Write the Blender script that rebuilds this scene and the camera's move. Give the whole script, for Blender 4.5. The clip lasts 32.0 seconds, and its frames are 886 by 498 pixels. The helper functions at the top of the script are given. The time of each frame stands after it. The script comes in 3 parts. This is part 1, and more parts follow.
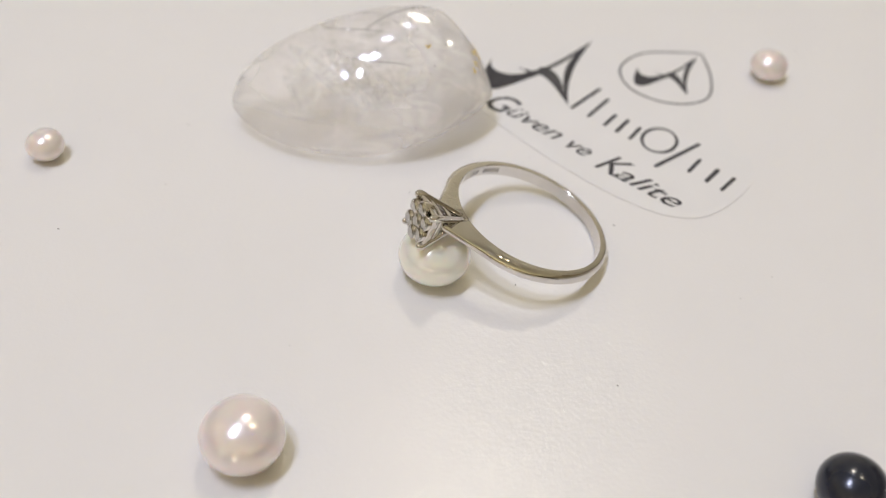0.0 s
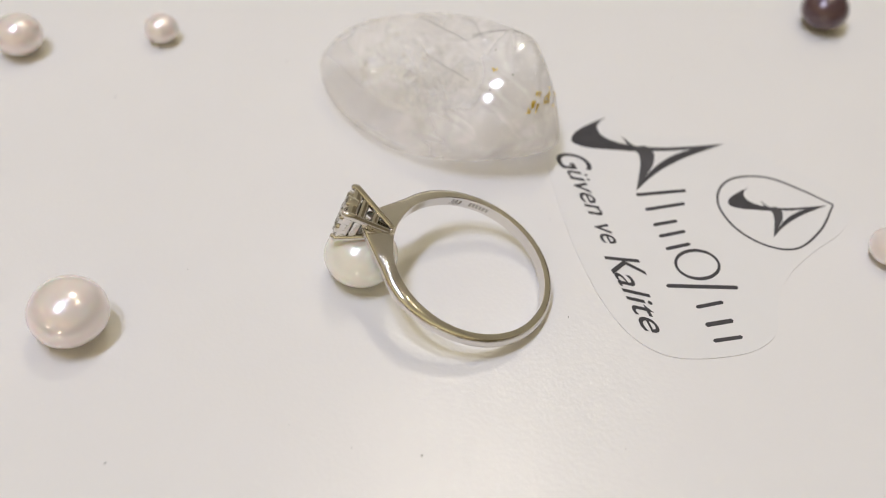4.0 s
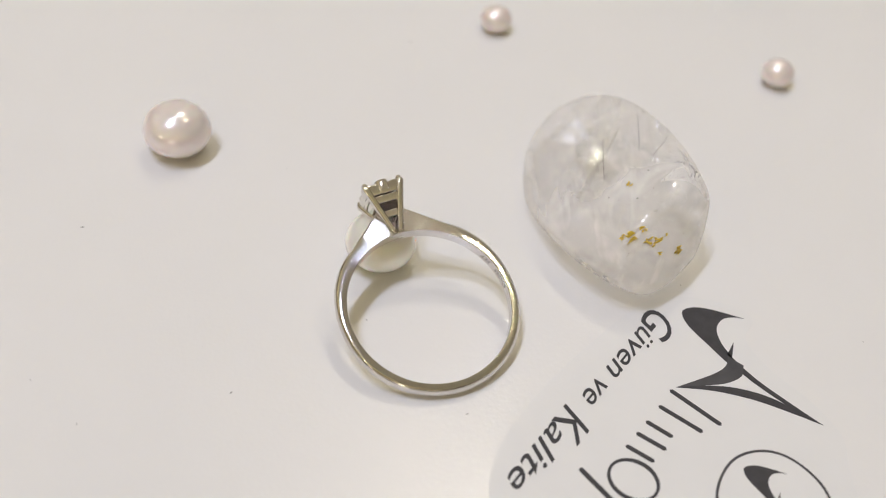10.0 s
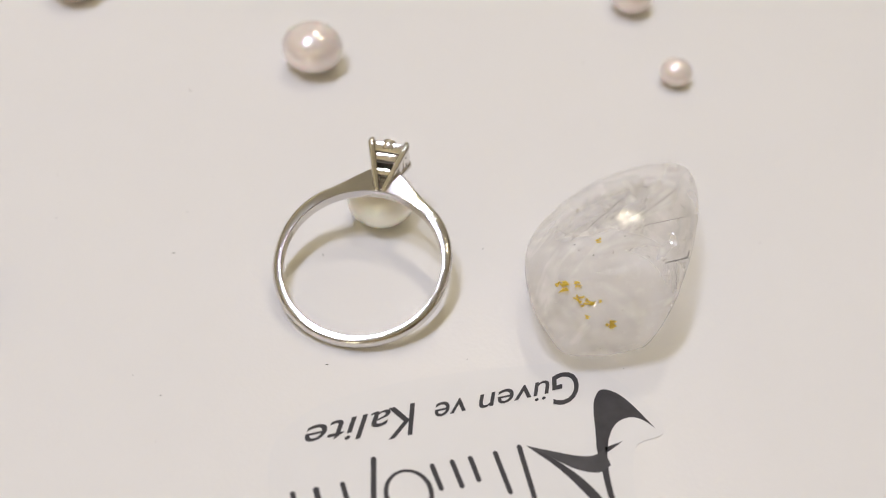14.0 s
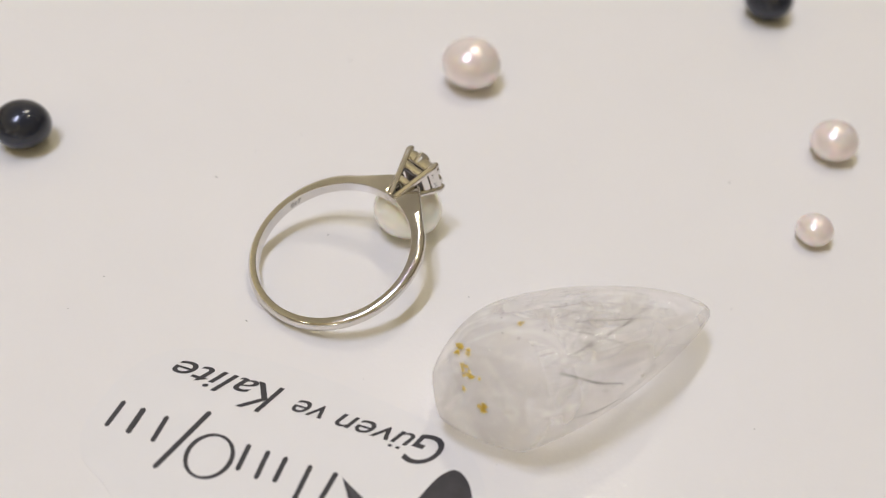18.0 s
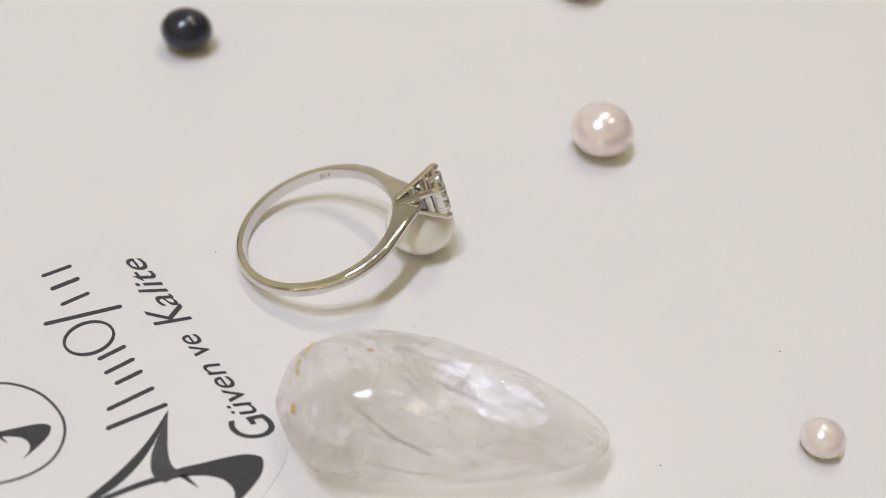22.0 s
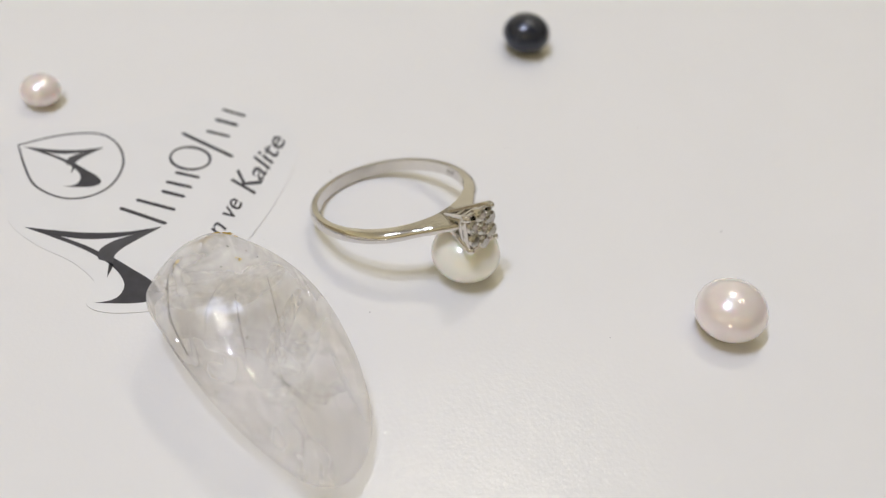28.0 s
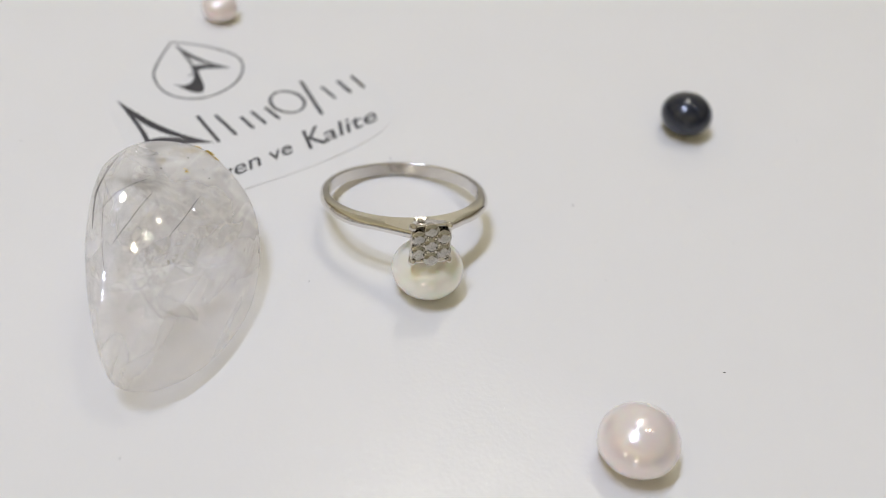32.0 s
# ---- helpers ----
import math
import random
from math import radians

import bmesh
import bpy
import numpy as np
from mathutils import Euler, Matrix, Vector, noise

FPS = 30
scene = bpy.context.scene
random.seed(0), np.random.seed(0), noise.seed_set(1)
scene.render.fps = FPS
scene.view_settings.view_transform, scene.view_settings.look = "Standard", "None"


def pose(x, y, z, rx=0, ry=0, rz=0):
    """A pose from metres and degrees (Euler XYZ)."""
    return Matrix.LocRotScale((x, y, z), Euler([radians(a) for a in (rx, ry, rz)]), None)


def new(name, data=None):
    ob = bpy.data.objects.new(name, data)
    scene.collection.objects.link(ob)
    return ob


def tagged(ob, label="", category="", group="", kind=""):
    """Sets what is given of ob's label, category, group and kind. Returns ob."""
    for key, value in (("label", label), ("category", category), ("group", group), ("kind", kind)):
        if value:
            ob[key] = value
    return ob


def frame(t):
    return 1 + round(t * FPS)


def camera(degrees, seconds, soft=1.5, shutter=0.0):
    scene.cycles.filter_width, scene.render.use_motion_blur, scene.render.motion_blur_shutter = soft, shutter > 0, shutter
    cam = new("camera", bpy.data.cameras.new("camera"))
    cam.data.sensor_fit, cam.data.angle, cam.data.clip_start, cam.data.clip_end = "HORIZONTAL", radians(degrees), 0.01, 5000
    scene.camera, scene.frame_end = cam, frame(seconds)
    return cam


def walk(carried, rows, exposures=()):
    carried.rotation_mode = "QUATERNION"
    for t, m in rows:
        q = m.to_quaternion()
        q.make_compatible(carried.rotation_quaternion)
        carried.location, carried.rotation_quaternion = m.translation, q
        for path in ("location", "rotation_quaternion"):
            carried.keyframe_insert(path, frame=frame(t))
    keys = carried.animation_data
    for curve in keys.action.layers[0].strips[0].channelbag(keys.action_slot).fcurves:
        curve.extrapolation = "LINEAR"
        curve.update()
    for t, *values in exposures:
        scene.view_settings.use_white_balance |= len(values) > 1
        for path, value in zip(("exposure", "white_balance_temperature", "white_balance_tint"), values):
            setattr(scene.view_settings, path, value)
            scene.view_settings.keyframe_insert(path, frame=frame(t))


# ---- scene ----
from mathutils.geometry import tessellate_polygon

# ---- camera: a phone held by hand over a slowly turning stand ----
cam = camera(42.97, 32.0, soft=1.0)
cam.data.dof.use_dof = True
cam.data.dof.focus_distance = 0.121
cam.data.dof.aperture_fstop = 18.0
# seconds, place in metres, rise from straight down, heading and lean in degrees
walk(cam, [(t, pose(x, y, z, rise, 0, heading) @ pose(0, 0, 0, 0, 0, lean)) for t, x, y, z, rise, heading, lean in (
    (0, -0.00142, -0.09266, 0.09356, 44.094, -2.175, 5.683),
    (0.5, -0.00114, -0.09300, 0.09311, 44.221, -2.525, 5.775),
    (1, -0.00064, -0.09233, 0.09261, 44.271, -2.726, 5.862),
    (1.5, -0.00022, -0.09228, 0.09306, 44.235, -2.985, 5.925),
    (2, 0.00158, -0.09211, 0.09205, 44.362, -3.352, 6.167),
    (2.5, 0.00118, -0.09110, 0.09253, 44.195, -3.509, 6.362),
    (4.5, 0.00326, -0.08854, 0.09415, 43.011, -1.284, 4.484),
    (5, 0.00248, -0.08838, 0.09438, 43.329, -0.316, 3.795),
    (5.5, 0.00148, -0.08927, 0.09307, 43.397, -0.112, 3.890),
    (6, 0.00164, -0.08893, 0.09299, 43.442, -0.278, 3.988),
    (6.5, 0.00202, -0.08870, 0.09235, 43.788, -0.364, 4.191),
    (7, 0.00224, -0.08924, 0.09264, 43.684, -0.811, 4.618),
    (7.5, 0.00116, -0.08857, 0.09245, 43.855, -0.638, 4.581),
    (8, -0.00025, -0.08888, 0.09277, 44.016, -1.694, 5.398),
    (8.5, -0.00151, -0.08883, 0.09083, 44.422, -1.845, 5.488),
    (9, -0.00270, -0.08916, 0.09066, 44.677, -1.796, 5.565),
    (9.5, -0.00302, -0.08978, 0.09286, 44.375, -2.158, 5.662),
    (10, -0.00236, -0.09110, 0.09337, 44.678, -2.326, 5.876),
    (10.5, -0.00209, -0.09203, 0.09256, 44.900, -1.988, 5.699),
    (11, -0.00297, -0.09155, 0.09345, 44.705, -2.456, 6.058),
    (11.5, -0.00263, -0.09189, 0.09449, 44.294, -2.496, 6.173),
    (12, -0.00158, -0.09263, 0.09525, 44.292, -1.913, 6.024),
    (12.5, 0.00048, -0.09340, 0.09531, 44.329, -1.365, 5.774),
    (13, 0.00179, -0.09492, 0.09477, 44.493, -0.886, 5.568),
    (13.5, 0.00169, -0.09473, 0.09438, 44.460, -0.425, 5.155),
    (14, 0.00179, -0.09503, 0.09428, 44.515, -0.347, 5.096),
    (14.5, 0.00172, -0.09382, 0.09304, 44.982, -0.014, 5.007),
    (16.5, -0.00133, -0.09220, 0.09250, 45.629, -0.799, 5.902),
    (17, -0.00133, -0.09250, 0.09302, 45.651, -0.431, 5.651),
    (17.5, -0.00146, -0.09258, 0.09261, 45.789, -0.858, 5.962),
    (18, -0.00029, -0.09277, 0.09258, 45.632, -1.022, 6.055),
    (18.5, 0.00017, -0.09321, 0.09338, 45.735, -1.017, 6.243),
    (19, -0.00011, -0.09285, 0.09307, 45.878, -1.100, 6.353),
    (19.5, 0.00050, -0.09079, 0.09237, 45.737, -1.171, 6.201),
    (20, 0.00055, -0.09090, 0.09247, 45.757, -1.005, 6.167),
    (20.5, 0.00049, -0.09108, 0.09241, 45.854, -1.335, 6.343),
    (21, 0.00060, -0.09118, 0.09307, 46.002, -1.330, 6.375),
    (21.5, 0.00110, -0.09051, 0.09290, 45.941, -1.317, 6.339),
    (22, 0.00007, -0.08999, 0.09230, 45.934, -1.920, 6.995),
    (22.5, 0.00117, -0.09035, 0.09246, 46.108, -1.913, 6.636),
    (23, 0.00123, -0.09156, 0.09145, 46.646, -1.886, 6.310),
    (23.5, 0.00030, -0.09014, 0.09312, 46.424, -1.917, 6.285),
    (24, -0.00034, -0.08957, 0.09371, 46.430, -2.120, 6.365),
    (24.5, -0.00179, -0.08900, 0.09238, 46.486, -2.044, 6.391),
    (25, -0.00237, -0.08984, 0.09270, 46.515, -2.057, 6.667),
    (25.5, -0.00260, -0.08979, 0.09302, 46.361, -1.820, 6.689),
    (27.5, 0.00006, -0.09111, 0.09309, 46.736, -1.499, 7.158),
    (28, 0.00002, -0.09179, 0.09293, 46.673, -1.313, 7.156),
    (28.5, 0.00039, -0.09174, 0.09205, 46.596, -1.645, 7.663),
    (29, 0.00001, -0.09304, 0.09035, 47.026, -1.625, 7.965),
    (29.5, -0.00044, -0.09351, 0.08893, 47.379, -1.899, 7.850),
    (30, 0.00053, -0.09330, 0.08917, 47.656, -1.995, 7.809),
    (30.5, 0.00199, -0.09215, 0.08911, 47.650, -2.377, 7.762),
    (31, 0.00311, -0.09221, 0.08943, 47.707, -2.550, 7.609),
    (31.5, 0.00320, -0.09256, 0.08970, 47.608, -2.837, 7.489),
    (32, 0.00288, -0.09175, 0.08992, 47.587, -2.827, 7.307),
)], exposures=[(0.0, 0.1, 6780, 8), (9.0, 0.1, 6750, 7), (13.0, 0.13, 6850, 9), (22.0, 0.12, 6700, 8), (25.0, 0.12, 6580, 7), (29.0, 0.12, 6550, 6), (31.0, 0.09, 6380, 6), (32.0, 0.09, 6380, 6)])

TURN = (0.021, -286.728, -56.888, 645.882, -2202.404, 3532.054, -2723.087, 810.333)


def turned(t):
    """The stand's angle in degrees at t seconds: an almost even turn, clockwise from above."""
    return sum(c * (t / 32.0) ** k for k, c in enumerate(TURN))


# ---- world and lamps ----
world = bpy.data.worlds.new("world")
world.use_nodes = True
world.node_tree.nodes["Background"].inputs[0].default_value = (0.9, 0.88, 0.85, 1)
world.node_tree.nodes["Background"].inputs[1].default_value = 0.05
scene.world = world
scene.view_settings.exposure = 0.0
CEILING = 1.85
# x, y, radius, watts, colour of the downlights: a slanting row of four cool ones and two warm ones
COOL = (0.70, 0.76, 1.03)
LAMPS = (
    (-0.58, -0.34, 0.085, 9.2, COOL),
    (-0.40, -0.02, 0.085, 8.8, COOL),
    (-0.20, 0.36, 0.030, 0.9, COOL),
    (0.00, 0.72, 0.030, 0.7, COOL),
    (0.15, 1.04, 0.090, 6.0, (1.0, 0.93, 0.80)),
    (0.65, 0.46, 0.040, 2.4, (1.0, 0.90, 0.66)),
)
# x, z, radius, watts of the warm lamps on the south wall
WALL_LAMPS = ((-3.0, 1.27, 0.07, 5.0), (-0.52, 0.52, 0.06, 3.0))
# invented fill for the ambient level, no such lamps are known:
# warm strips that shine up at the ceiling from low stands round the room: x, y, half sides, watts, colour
FILL_UPLIGHTS = tuple((x, y, a, b, w, (1.0, g, c)) for x, y, a, b, w, g, c in ((-2.8, 0, 0.12, 2.2, 36.0, 0.865, 0.51), (2.8, 0, 0.12, 2.2, 14.0, 0.865, 0.51), (0, -2.8, 2.2, 0.12, 44.0, 0.865, 0.51), (0, 2.8, 2.2, 0.12, 21.0, 0.925, 0.75)))


# ---- materials ----
def shader(name, colour, rough=0.5, metal=0.0, vary=0.06, scale=300.0, bump=0.0, bump_scale=2000.0, rough_vary=0.0, coat=0.0, matt=False, **more):
    m = bpy.data.materials.new(name)
    m.use_nodes = True
    nt = m.node_tree
    b = nt.nodes["Principled BSDF"]
    co = nt.nodes.new("ShaderNodeTexCoord")
    n = nt.nodes.new("ShaderNodeTexNoise")
    n.inputs["Scale"].default_value, n.inputs["Detail"].default_value = scale, 6
    nt.links.new(co.outputs["Object"], n.inputs["Vector"])
    mix = nt.nodes.new("ShaderNodeMix")
    mix.data_type = "RGBA"
    mix.inputs[6].default_value = (*[c * (1 - vary) for c in colour], 1)
    mix.inputs[7].default_value = (*[min(1, c * (1 + vary)) for c in colour], 1)
    nt.links.new(n.outputs["Fac"], mix.inputs[0])
    nt.links.new(mix.outputs[2], b.inputs["Base Color"])
    b.inputs["Roughness"].default_value, b.inputs["Metallic"].default_value = rough, metal
    b.inputs["Coat Weight"].default_value = coat
    if rough_vary:
        r = nt.nodes.new("ShaderNodeMapRange")
        r.inputs[3].default_value, r.inputs[4].default_value = max(0, rough - rough_vary), rough + rough_vary
        n2 = nt.nodes.new("ShaderNodeTexNoise")
        n2.inputs["Scale"].default_value, n2.inputs["Detail"].default_value = scale * 4, 4
        nt.links.new(co.outputs["Object"], n2.inputs["Vector"])
        nt.links.new(n2.outputs["Fac"], r.inputs[0])
        nt.links.new(r.outputs[0], b.inputs["Roughness"])
    if bump:
        f = nt.nodes.new("ShaderNodeTexNoise")
        f.inputs["Scale"].default_value, f.inputs["Detail"].default_value = bump_scale, 1 if matt else 3
        nt.links.new(co.outputs["Object"], f.inputs["Vector"])
        bm = nt.nodes.new("ShaderNodeBump")
        bm.inputs["Strength"].default_value, bm.inputs["Distance"].default_value = bump, 0.0001
        nt.links.new(f.outputs["Fac"], bm.inputs["Height"])
        if matt:
            faint = nt.nodes.new("ShaderNodeBump")
            faint.inputs["Strength"].default_value, faint.inputs["Distance"].default_value = 0.12 * bump, 0.0001
            nt.links.new(f.outputs["Fac"], faint.inputs["Height"])
            nt.links.new(faint.outputs[0], b.inputs["Normal"])
        else:
            nt.links.new(bm.outputs[0], b.inputs["Normal"])
    if coat and bump:
        nt.links.new(bm.outputs[0], b.inputs["Coat Normal"])
    for key, value in more.items():
        b.inputs[key.replace("_", " ")].default_value = value
    return m


def quartz_shader():
    """Clear rock crystal with cloudy patches: refraction, some light straight through, some scattered."""
    m = bpy.data.materials.new("rock_crystal")
    m.use_nodes = True
    nt = m.node_tree
    nt.nodes.remove(nt.nodes["Principled BSDF"])
    out = nt.nodes["Material Output"]
    co = nt.nodes.new("ShaderNodeTexCoord")

    # cloud: broad patches, drawn-out streaks and fine mottle, added up
    cloudy = None
    for scale, stretch, lo, hi, amount, twist in ((60, (1, 1, 1), 0.46, 0.58, 0.16, 1.2), (130, (0.4, 2.4, 1.4), 0.50, 0.62, 0.14, 0.4), (900, (1, 1, 1), 0.52, 0.75, 0.04, 0.3)):
        mp = nt.nodes.new("ShaderNodeMapping")
        mp.inputs["Scale"].default_value, mp.inputs["Rotation"].default_value = stretch, (0.3, 0.2, -0.5)
        nt.links.new(co.outputs["Object"], mp.inputs["Vector"])
        n = nt.nodes.new("ShaderNodeTexNoise")
        n.inputs["Scale"].default_value, n.inputs["Detail"].default_value, n.inputs["Distortion"].default_value = scale, 3, twist
        nt.links.new(mp.outputs[0], n.inputs["Vector"])
        r = nt.nodes.new("ShaderNodeMapRange")
        r.interpolation_type = "SMOOTHSTEP"
        r.inputs[1].default_value, r.inputs[2].default_value, r.inputs[3].default_value, r.inputs[4].default_value = lo, hi, 0.008, amount
        nt.links.new(n.outputs["Fac"], r.inputs[0])
        if cloudy:
            a = nt.nodes.new("ShaderNodeMath")
            a.use_clamp = True
            nt.links.new(cloudy, a.inputs[0])
            nt.links.new(r.outputs[0], a.inputs[1])
            cloudy = a.outputs[0]
        else:
            cloudy = r.outputs[0]
    split = nt.nodes.new("ShaderNodeSeparateXYZ")
    nt.links.new(co.outputs["Object"], split.inputs[0])
    end = nt.nodes.new("ShaderNodeMapRange")
    end.interpolation_type = "SMOOTHSTEP"
    end.inputs[1].default_value, end.inputs[2].default_value, end.inputs[3].default_value, end.inputs[4].default_value = -0.001, 0.007, 0.0, 0.27
    nt.links.new(split.outputs[0], end.inputs[0])
    both = nt.nodes.new("ShaderNodeMath")
    both.use_clamp = True
    nt.links.new(cloudy, both.inputs[0])
    nt.links.new(end.outputs[0], both.inputs[1])
    cloudy = both.outputs[0]
    dent = nt.nodes.new("ShaderNodeTexNoise")
    dent.inputs["Scale"].default_value, dent.inputs["Detail"].default_value = 330, 3
    nt.links.new(co.outputs["Object"], dent.inputs["Vector"])
    worn = nt.nodes.new("ShaderNodeBump")
    worn.inputs["Strength"].default_value, worn.inputs["Distance"].default_value = 0.03, 0.0004
    nt.links.new(dent.outputs["Fac"], worn.inputs["Height"])
    # the bump is stronger on one long side, to break up a lamp's highlight
    side = nt.nodes.new("ShaderNodeMapRange")
    side.interpolation_type = "SMOOTHSTEP"
    side.inputs[1].default_value, side.inputs[2].default_value, side.inputs[3].default_value, side.inputs[4].default_value = 0.0015, 0.0055, 0.02, 0.08
    nt.links.new(split.outputs[1], side.inputs[0])
    nt.links.new(side.outputs[0], worn.inputs["Strength"])

    glass = nt.nodes.new("ShaderNodeBsdfGlass")
    glass.inputs["Color"].default_value = (1.0, 0.995, 0.99, 1)
    glass.inputs["IOR"].default_value = 1.5
    glass.inputs["Roughness"].default_value = 0.0
    clear = nt.nodes.new("ShaderNodeBsdfTransparent")
    clear.inputs["Color"].default_value = (1.0, 0.995, 0.99, 1)
    cloud = nt.nodes.new("ShaderNodeBsdfTranslucent")
    cloud.inputs["Color"].default_value = (0.95, 0.92, 0.91, 1)
    milk = nt.nodes.new("ShaderNodeBsdfDiffuse")
    milk.inputs["Color"].default_value = (0.985, 0.965, 0.955, 1)
    gloss = nt.nodes.new("ShaderNodeBsdfGlossy")
    gloss.inputs["Roughness"].default_value = 0.03

    def mixed(a, b, fac):
        x = nt.nodes.new("ShaderNodeMixShader")
        if isinstance(fac, float):
            x.inputs[0].default_value = fac
        else:
            nt.links.new(fac, x.inputs[0])
        nt.links.new(a.outputs[0], x.inputs[1])
        nt.links.new(b.outputs[0], x.inputs[2])
        return x

    bent = nt.nodes.new("ShaderNodeMapRange")
    bent.interpolation_type = "SMOOTHSTEP"
    bent.inputs[1].default_value, bent.inputs[2].default_value, bent.inputs[3].default_value, bent.inputs[4].default_value = -0.006, 0.006, 0.87, 0.78
    nt.links.new(split.outputs[0], bent.inputs[0])
    see = mixed(glass, clear, bent.outputs[0])
    haze = mixed(cloud, milk, 0.80)
    body = mixed(see, haze, cloudy)
    nt.links.new(worn.outputs[0], gloss.inputs["Normal"])
    nt.links.new(worn.outputs[0], glass.inputs["Normal"])
    lw = nt.nodes.new("ShaderNodeLayerWeight")
    lw.inputs["Blend"].default_value = 0.5
    steep = nt.nodes.new("ShaderNodeMath")
    steep.operation = "POWER"
    steep.inputs[1].default_value = 4.0
    nt.links.new(lw.outputs["Facing"], steep.inputs[0])
    sheen = nt.nodes.new("ShaderNodeMapRange")
    sheen.inputs[3].default_value, sheen.inputs[4].default_value = 0.05, 0.30
    nt.links.new(steep.outputs[0], sheen.inputs[0])
    # gloss fades to nothing at the base, so no lamp mirrors there
    base = nt.nodes.new("ShaderNodeMapRange")
    base.inputs[1].default_value, base.inputs[2].default_value, base.inputs[3].default_value, base.inputs[4].default_value = -0.0058, -0.0045, 0.0, 1.0
    nt.links.new(split.outputs[2], base.inputs[0])
    shine = nt.nodes.new("ShaderNodeMath")
    shine.operation = "MULTIPLY"
    nt.links.new(sheen.outputs[0], shine.inputs[0])
    nt.links.new(base.outputs[0], shine.inputs[1])
    nt.links.new(mixed(body, gloss, shine.outputs[0]).outputs[0], out.inputs["Surface"])
    return m


def veil_shader(name, least, most):
    """A thin milky film, patchy."""
    m = bpy.data.materials.new(name)
    m.use_nodes = True
    nt = m.node_tree
    b = nt.nodes["Principled BSDF"]
    b.inputs["Base Color"].default_value = (0.95, 0.94, 0.93, 1)
    b.inputs["Roughness"].default_value = 0.35
    co = nt.nodes.new("ShaderNodeTexCoord")
    n = nt.nodes.new("ShaderNodeTexNoise")
    n.inputs["Scale"].default_value, n.inputs["Detail"].default_value, n.inputs["Distortion"].default_value = 420, 8, 1.5
    nt.links.new(co.outputs["Object"], n.inputs["Vector"])
    r = nt.nodes.new("ShaderNodeMapRange")
    r.inputs[1].default_value, r.inputs[2].default_value, r.inputs[3].default_value, r.inputs[4].default_value = 0.42, 0.72, least, most
    nt.links.new(n.outputs["Fac"], r.inputs[0])
    nt.links.new(r.outputs[0], b.inputs["Alpha"])
    return m


def glint_shader():
    """A silky sheet added to imitate reflections inside the stone; it shines where it mirrors a lamp."""
    m = bpy.data.materials.new("glint_sheet")
    m.use_nodes = True
    nt = m.node_tree
    nt.nodes.remove(nt.nodes["Principled BSDF"])
    co = nt.nodes.new("ShaderNodeTexCoord")
    n = nt.nodes.new("ShaderNodeTexNoise")
    n.inputs["Scale"].default_value, n.inputs["Detail"].default_value = 380, 6
    nt.links.new(co.outputs["Object"], n.inputs["Vector"])
    r = nt.nodes.new("ShaderNodeMapRange")
    r.inputs[1].default_value, r.inputs[2].default_value, r.inputs[3].default_value, r.inputs[4].default_value = 0.35, 0.65, 0.03, 0.24
    nt.links.new(n.outputs["Fac"], r.inputs[0])
    clear = nt.nodes.new("ShaderNodeBsdfTransparent")
    silk = nt.nodes.new("ShaderNodeBsdfGlossy")
    silk.inputs["Color"].default_value, silk.inputs["Roughness"].default_value = (0.95, 0.95, 0.95, 1), 0.36
    mix = nt.nodes.new("ShaderNodeMixShader")
    nt.links.new(r.outputs[0], mix.inputs[0])
    nt.links.new(clear.outputs[0], mix.inputs[1])
    nt.links.new(silk.outputs[0], mix.inputs[2])
    nt.links.new(mix.outputs[0], nt.nodes["Material Output"].inputs["Surface"])
    return m


TABLE = shader("satin_white_stand", (0.80, 0.785, 0.77), 0.30, vary=0.012, scale=60, bump=0.7, bump_scale=2000, rough_vary=0.05, coat=0.32, matt=True, Coat_Roughness=0.12, Coat_IOR=1.5, Specular_IOR_Level=0.2)
PAPER = shader("tracing_paper", (0.77, 0.76, 0.75), 0.55, vary=0.02, scale=200, bump=0.1, bump_scale=900)
INK = shader("black_print", (0.055, 0.052, 0.055), 0.85, vary=0.3, scale=900)
INK_GREY = shader("grey_print", (0.075, 0.072, 0.075), 0.85, vary=0.4, scale=500)
GOLD = shader("white_gold", (0.74, 0.715, 0.685), 0.11, 1.0, vary=0.06, scale=900, bump=0.22, bump_scale=2600, rough_vary=0.06)
GOLD_DARK = shader("engraved_metal", (0.45, 0.43, 0.40), 0.45, 0.8, vary=0.2, scale=2000)
# the ring's metal darkened to stand in for shade inside the basket
GOLD_SHADED = shader("shaded_gold", (0.16, 0.145, 0.13), 0.5, 0.7, vary=0.3, scale=1500)
PEARL = shader("pinkish_pearl", (0.91, 0.825, 0.81), 0.22, 0.34, vary=0.05, scale=120, coat=0.8, Subsurface_Weight=0.15, Subsurface_Scale=0.002, Coat_Roughness=0.05, Sheen_Weight=0.1)
PEARL_CREAM = shader("cream_pearl", (0.92, 0.905, 0.83), 0.22, 0.22, vary=0.05, scale=130, coat=0.8, Subsurface_Weight=0.15, Subsurface_Scale=0.002, Coat_Roughness=0.05)
PEARL_BLACK = shader("black_pearl", (0.016, 0.020, 0.036), 0.22, 0.2, vary=0.3, scale=200, coat=0.4, Coat_Roughness=0.08)
PEARL_PLUM = shader("plum_pearl", (0.10, 0.055, 0.065), 0.25, 0.3, vary=0.3, scale=200, coat=0.8, Coat_Roughness=0.1)
QUARTZ = quartz_shader()
VEIL = veil_shader("milky_veil", 0.0, 0.28)
VEIL_SOFT = veil_shader("soft_milky_veil", 0.15, 0.5)
# for an added sheet that screens the label from the camera
VEIL_SCREEN = veil_shader("screening_veil", 0.35, 0.7)
GLINT_SHEET = glint_shader()
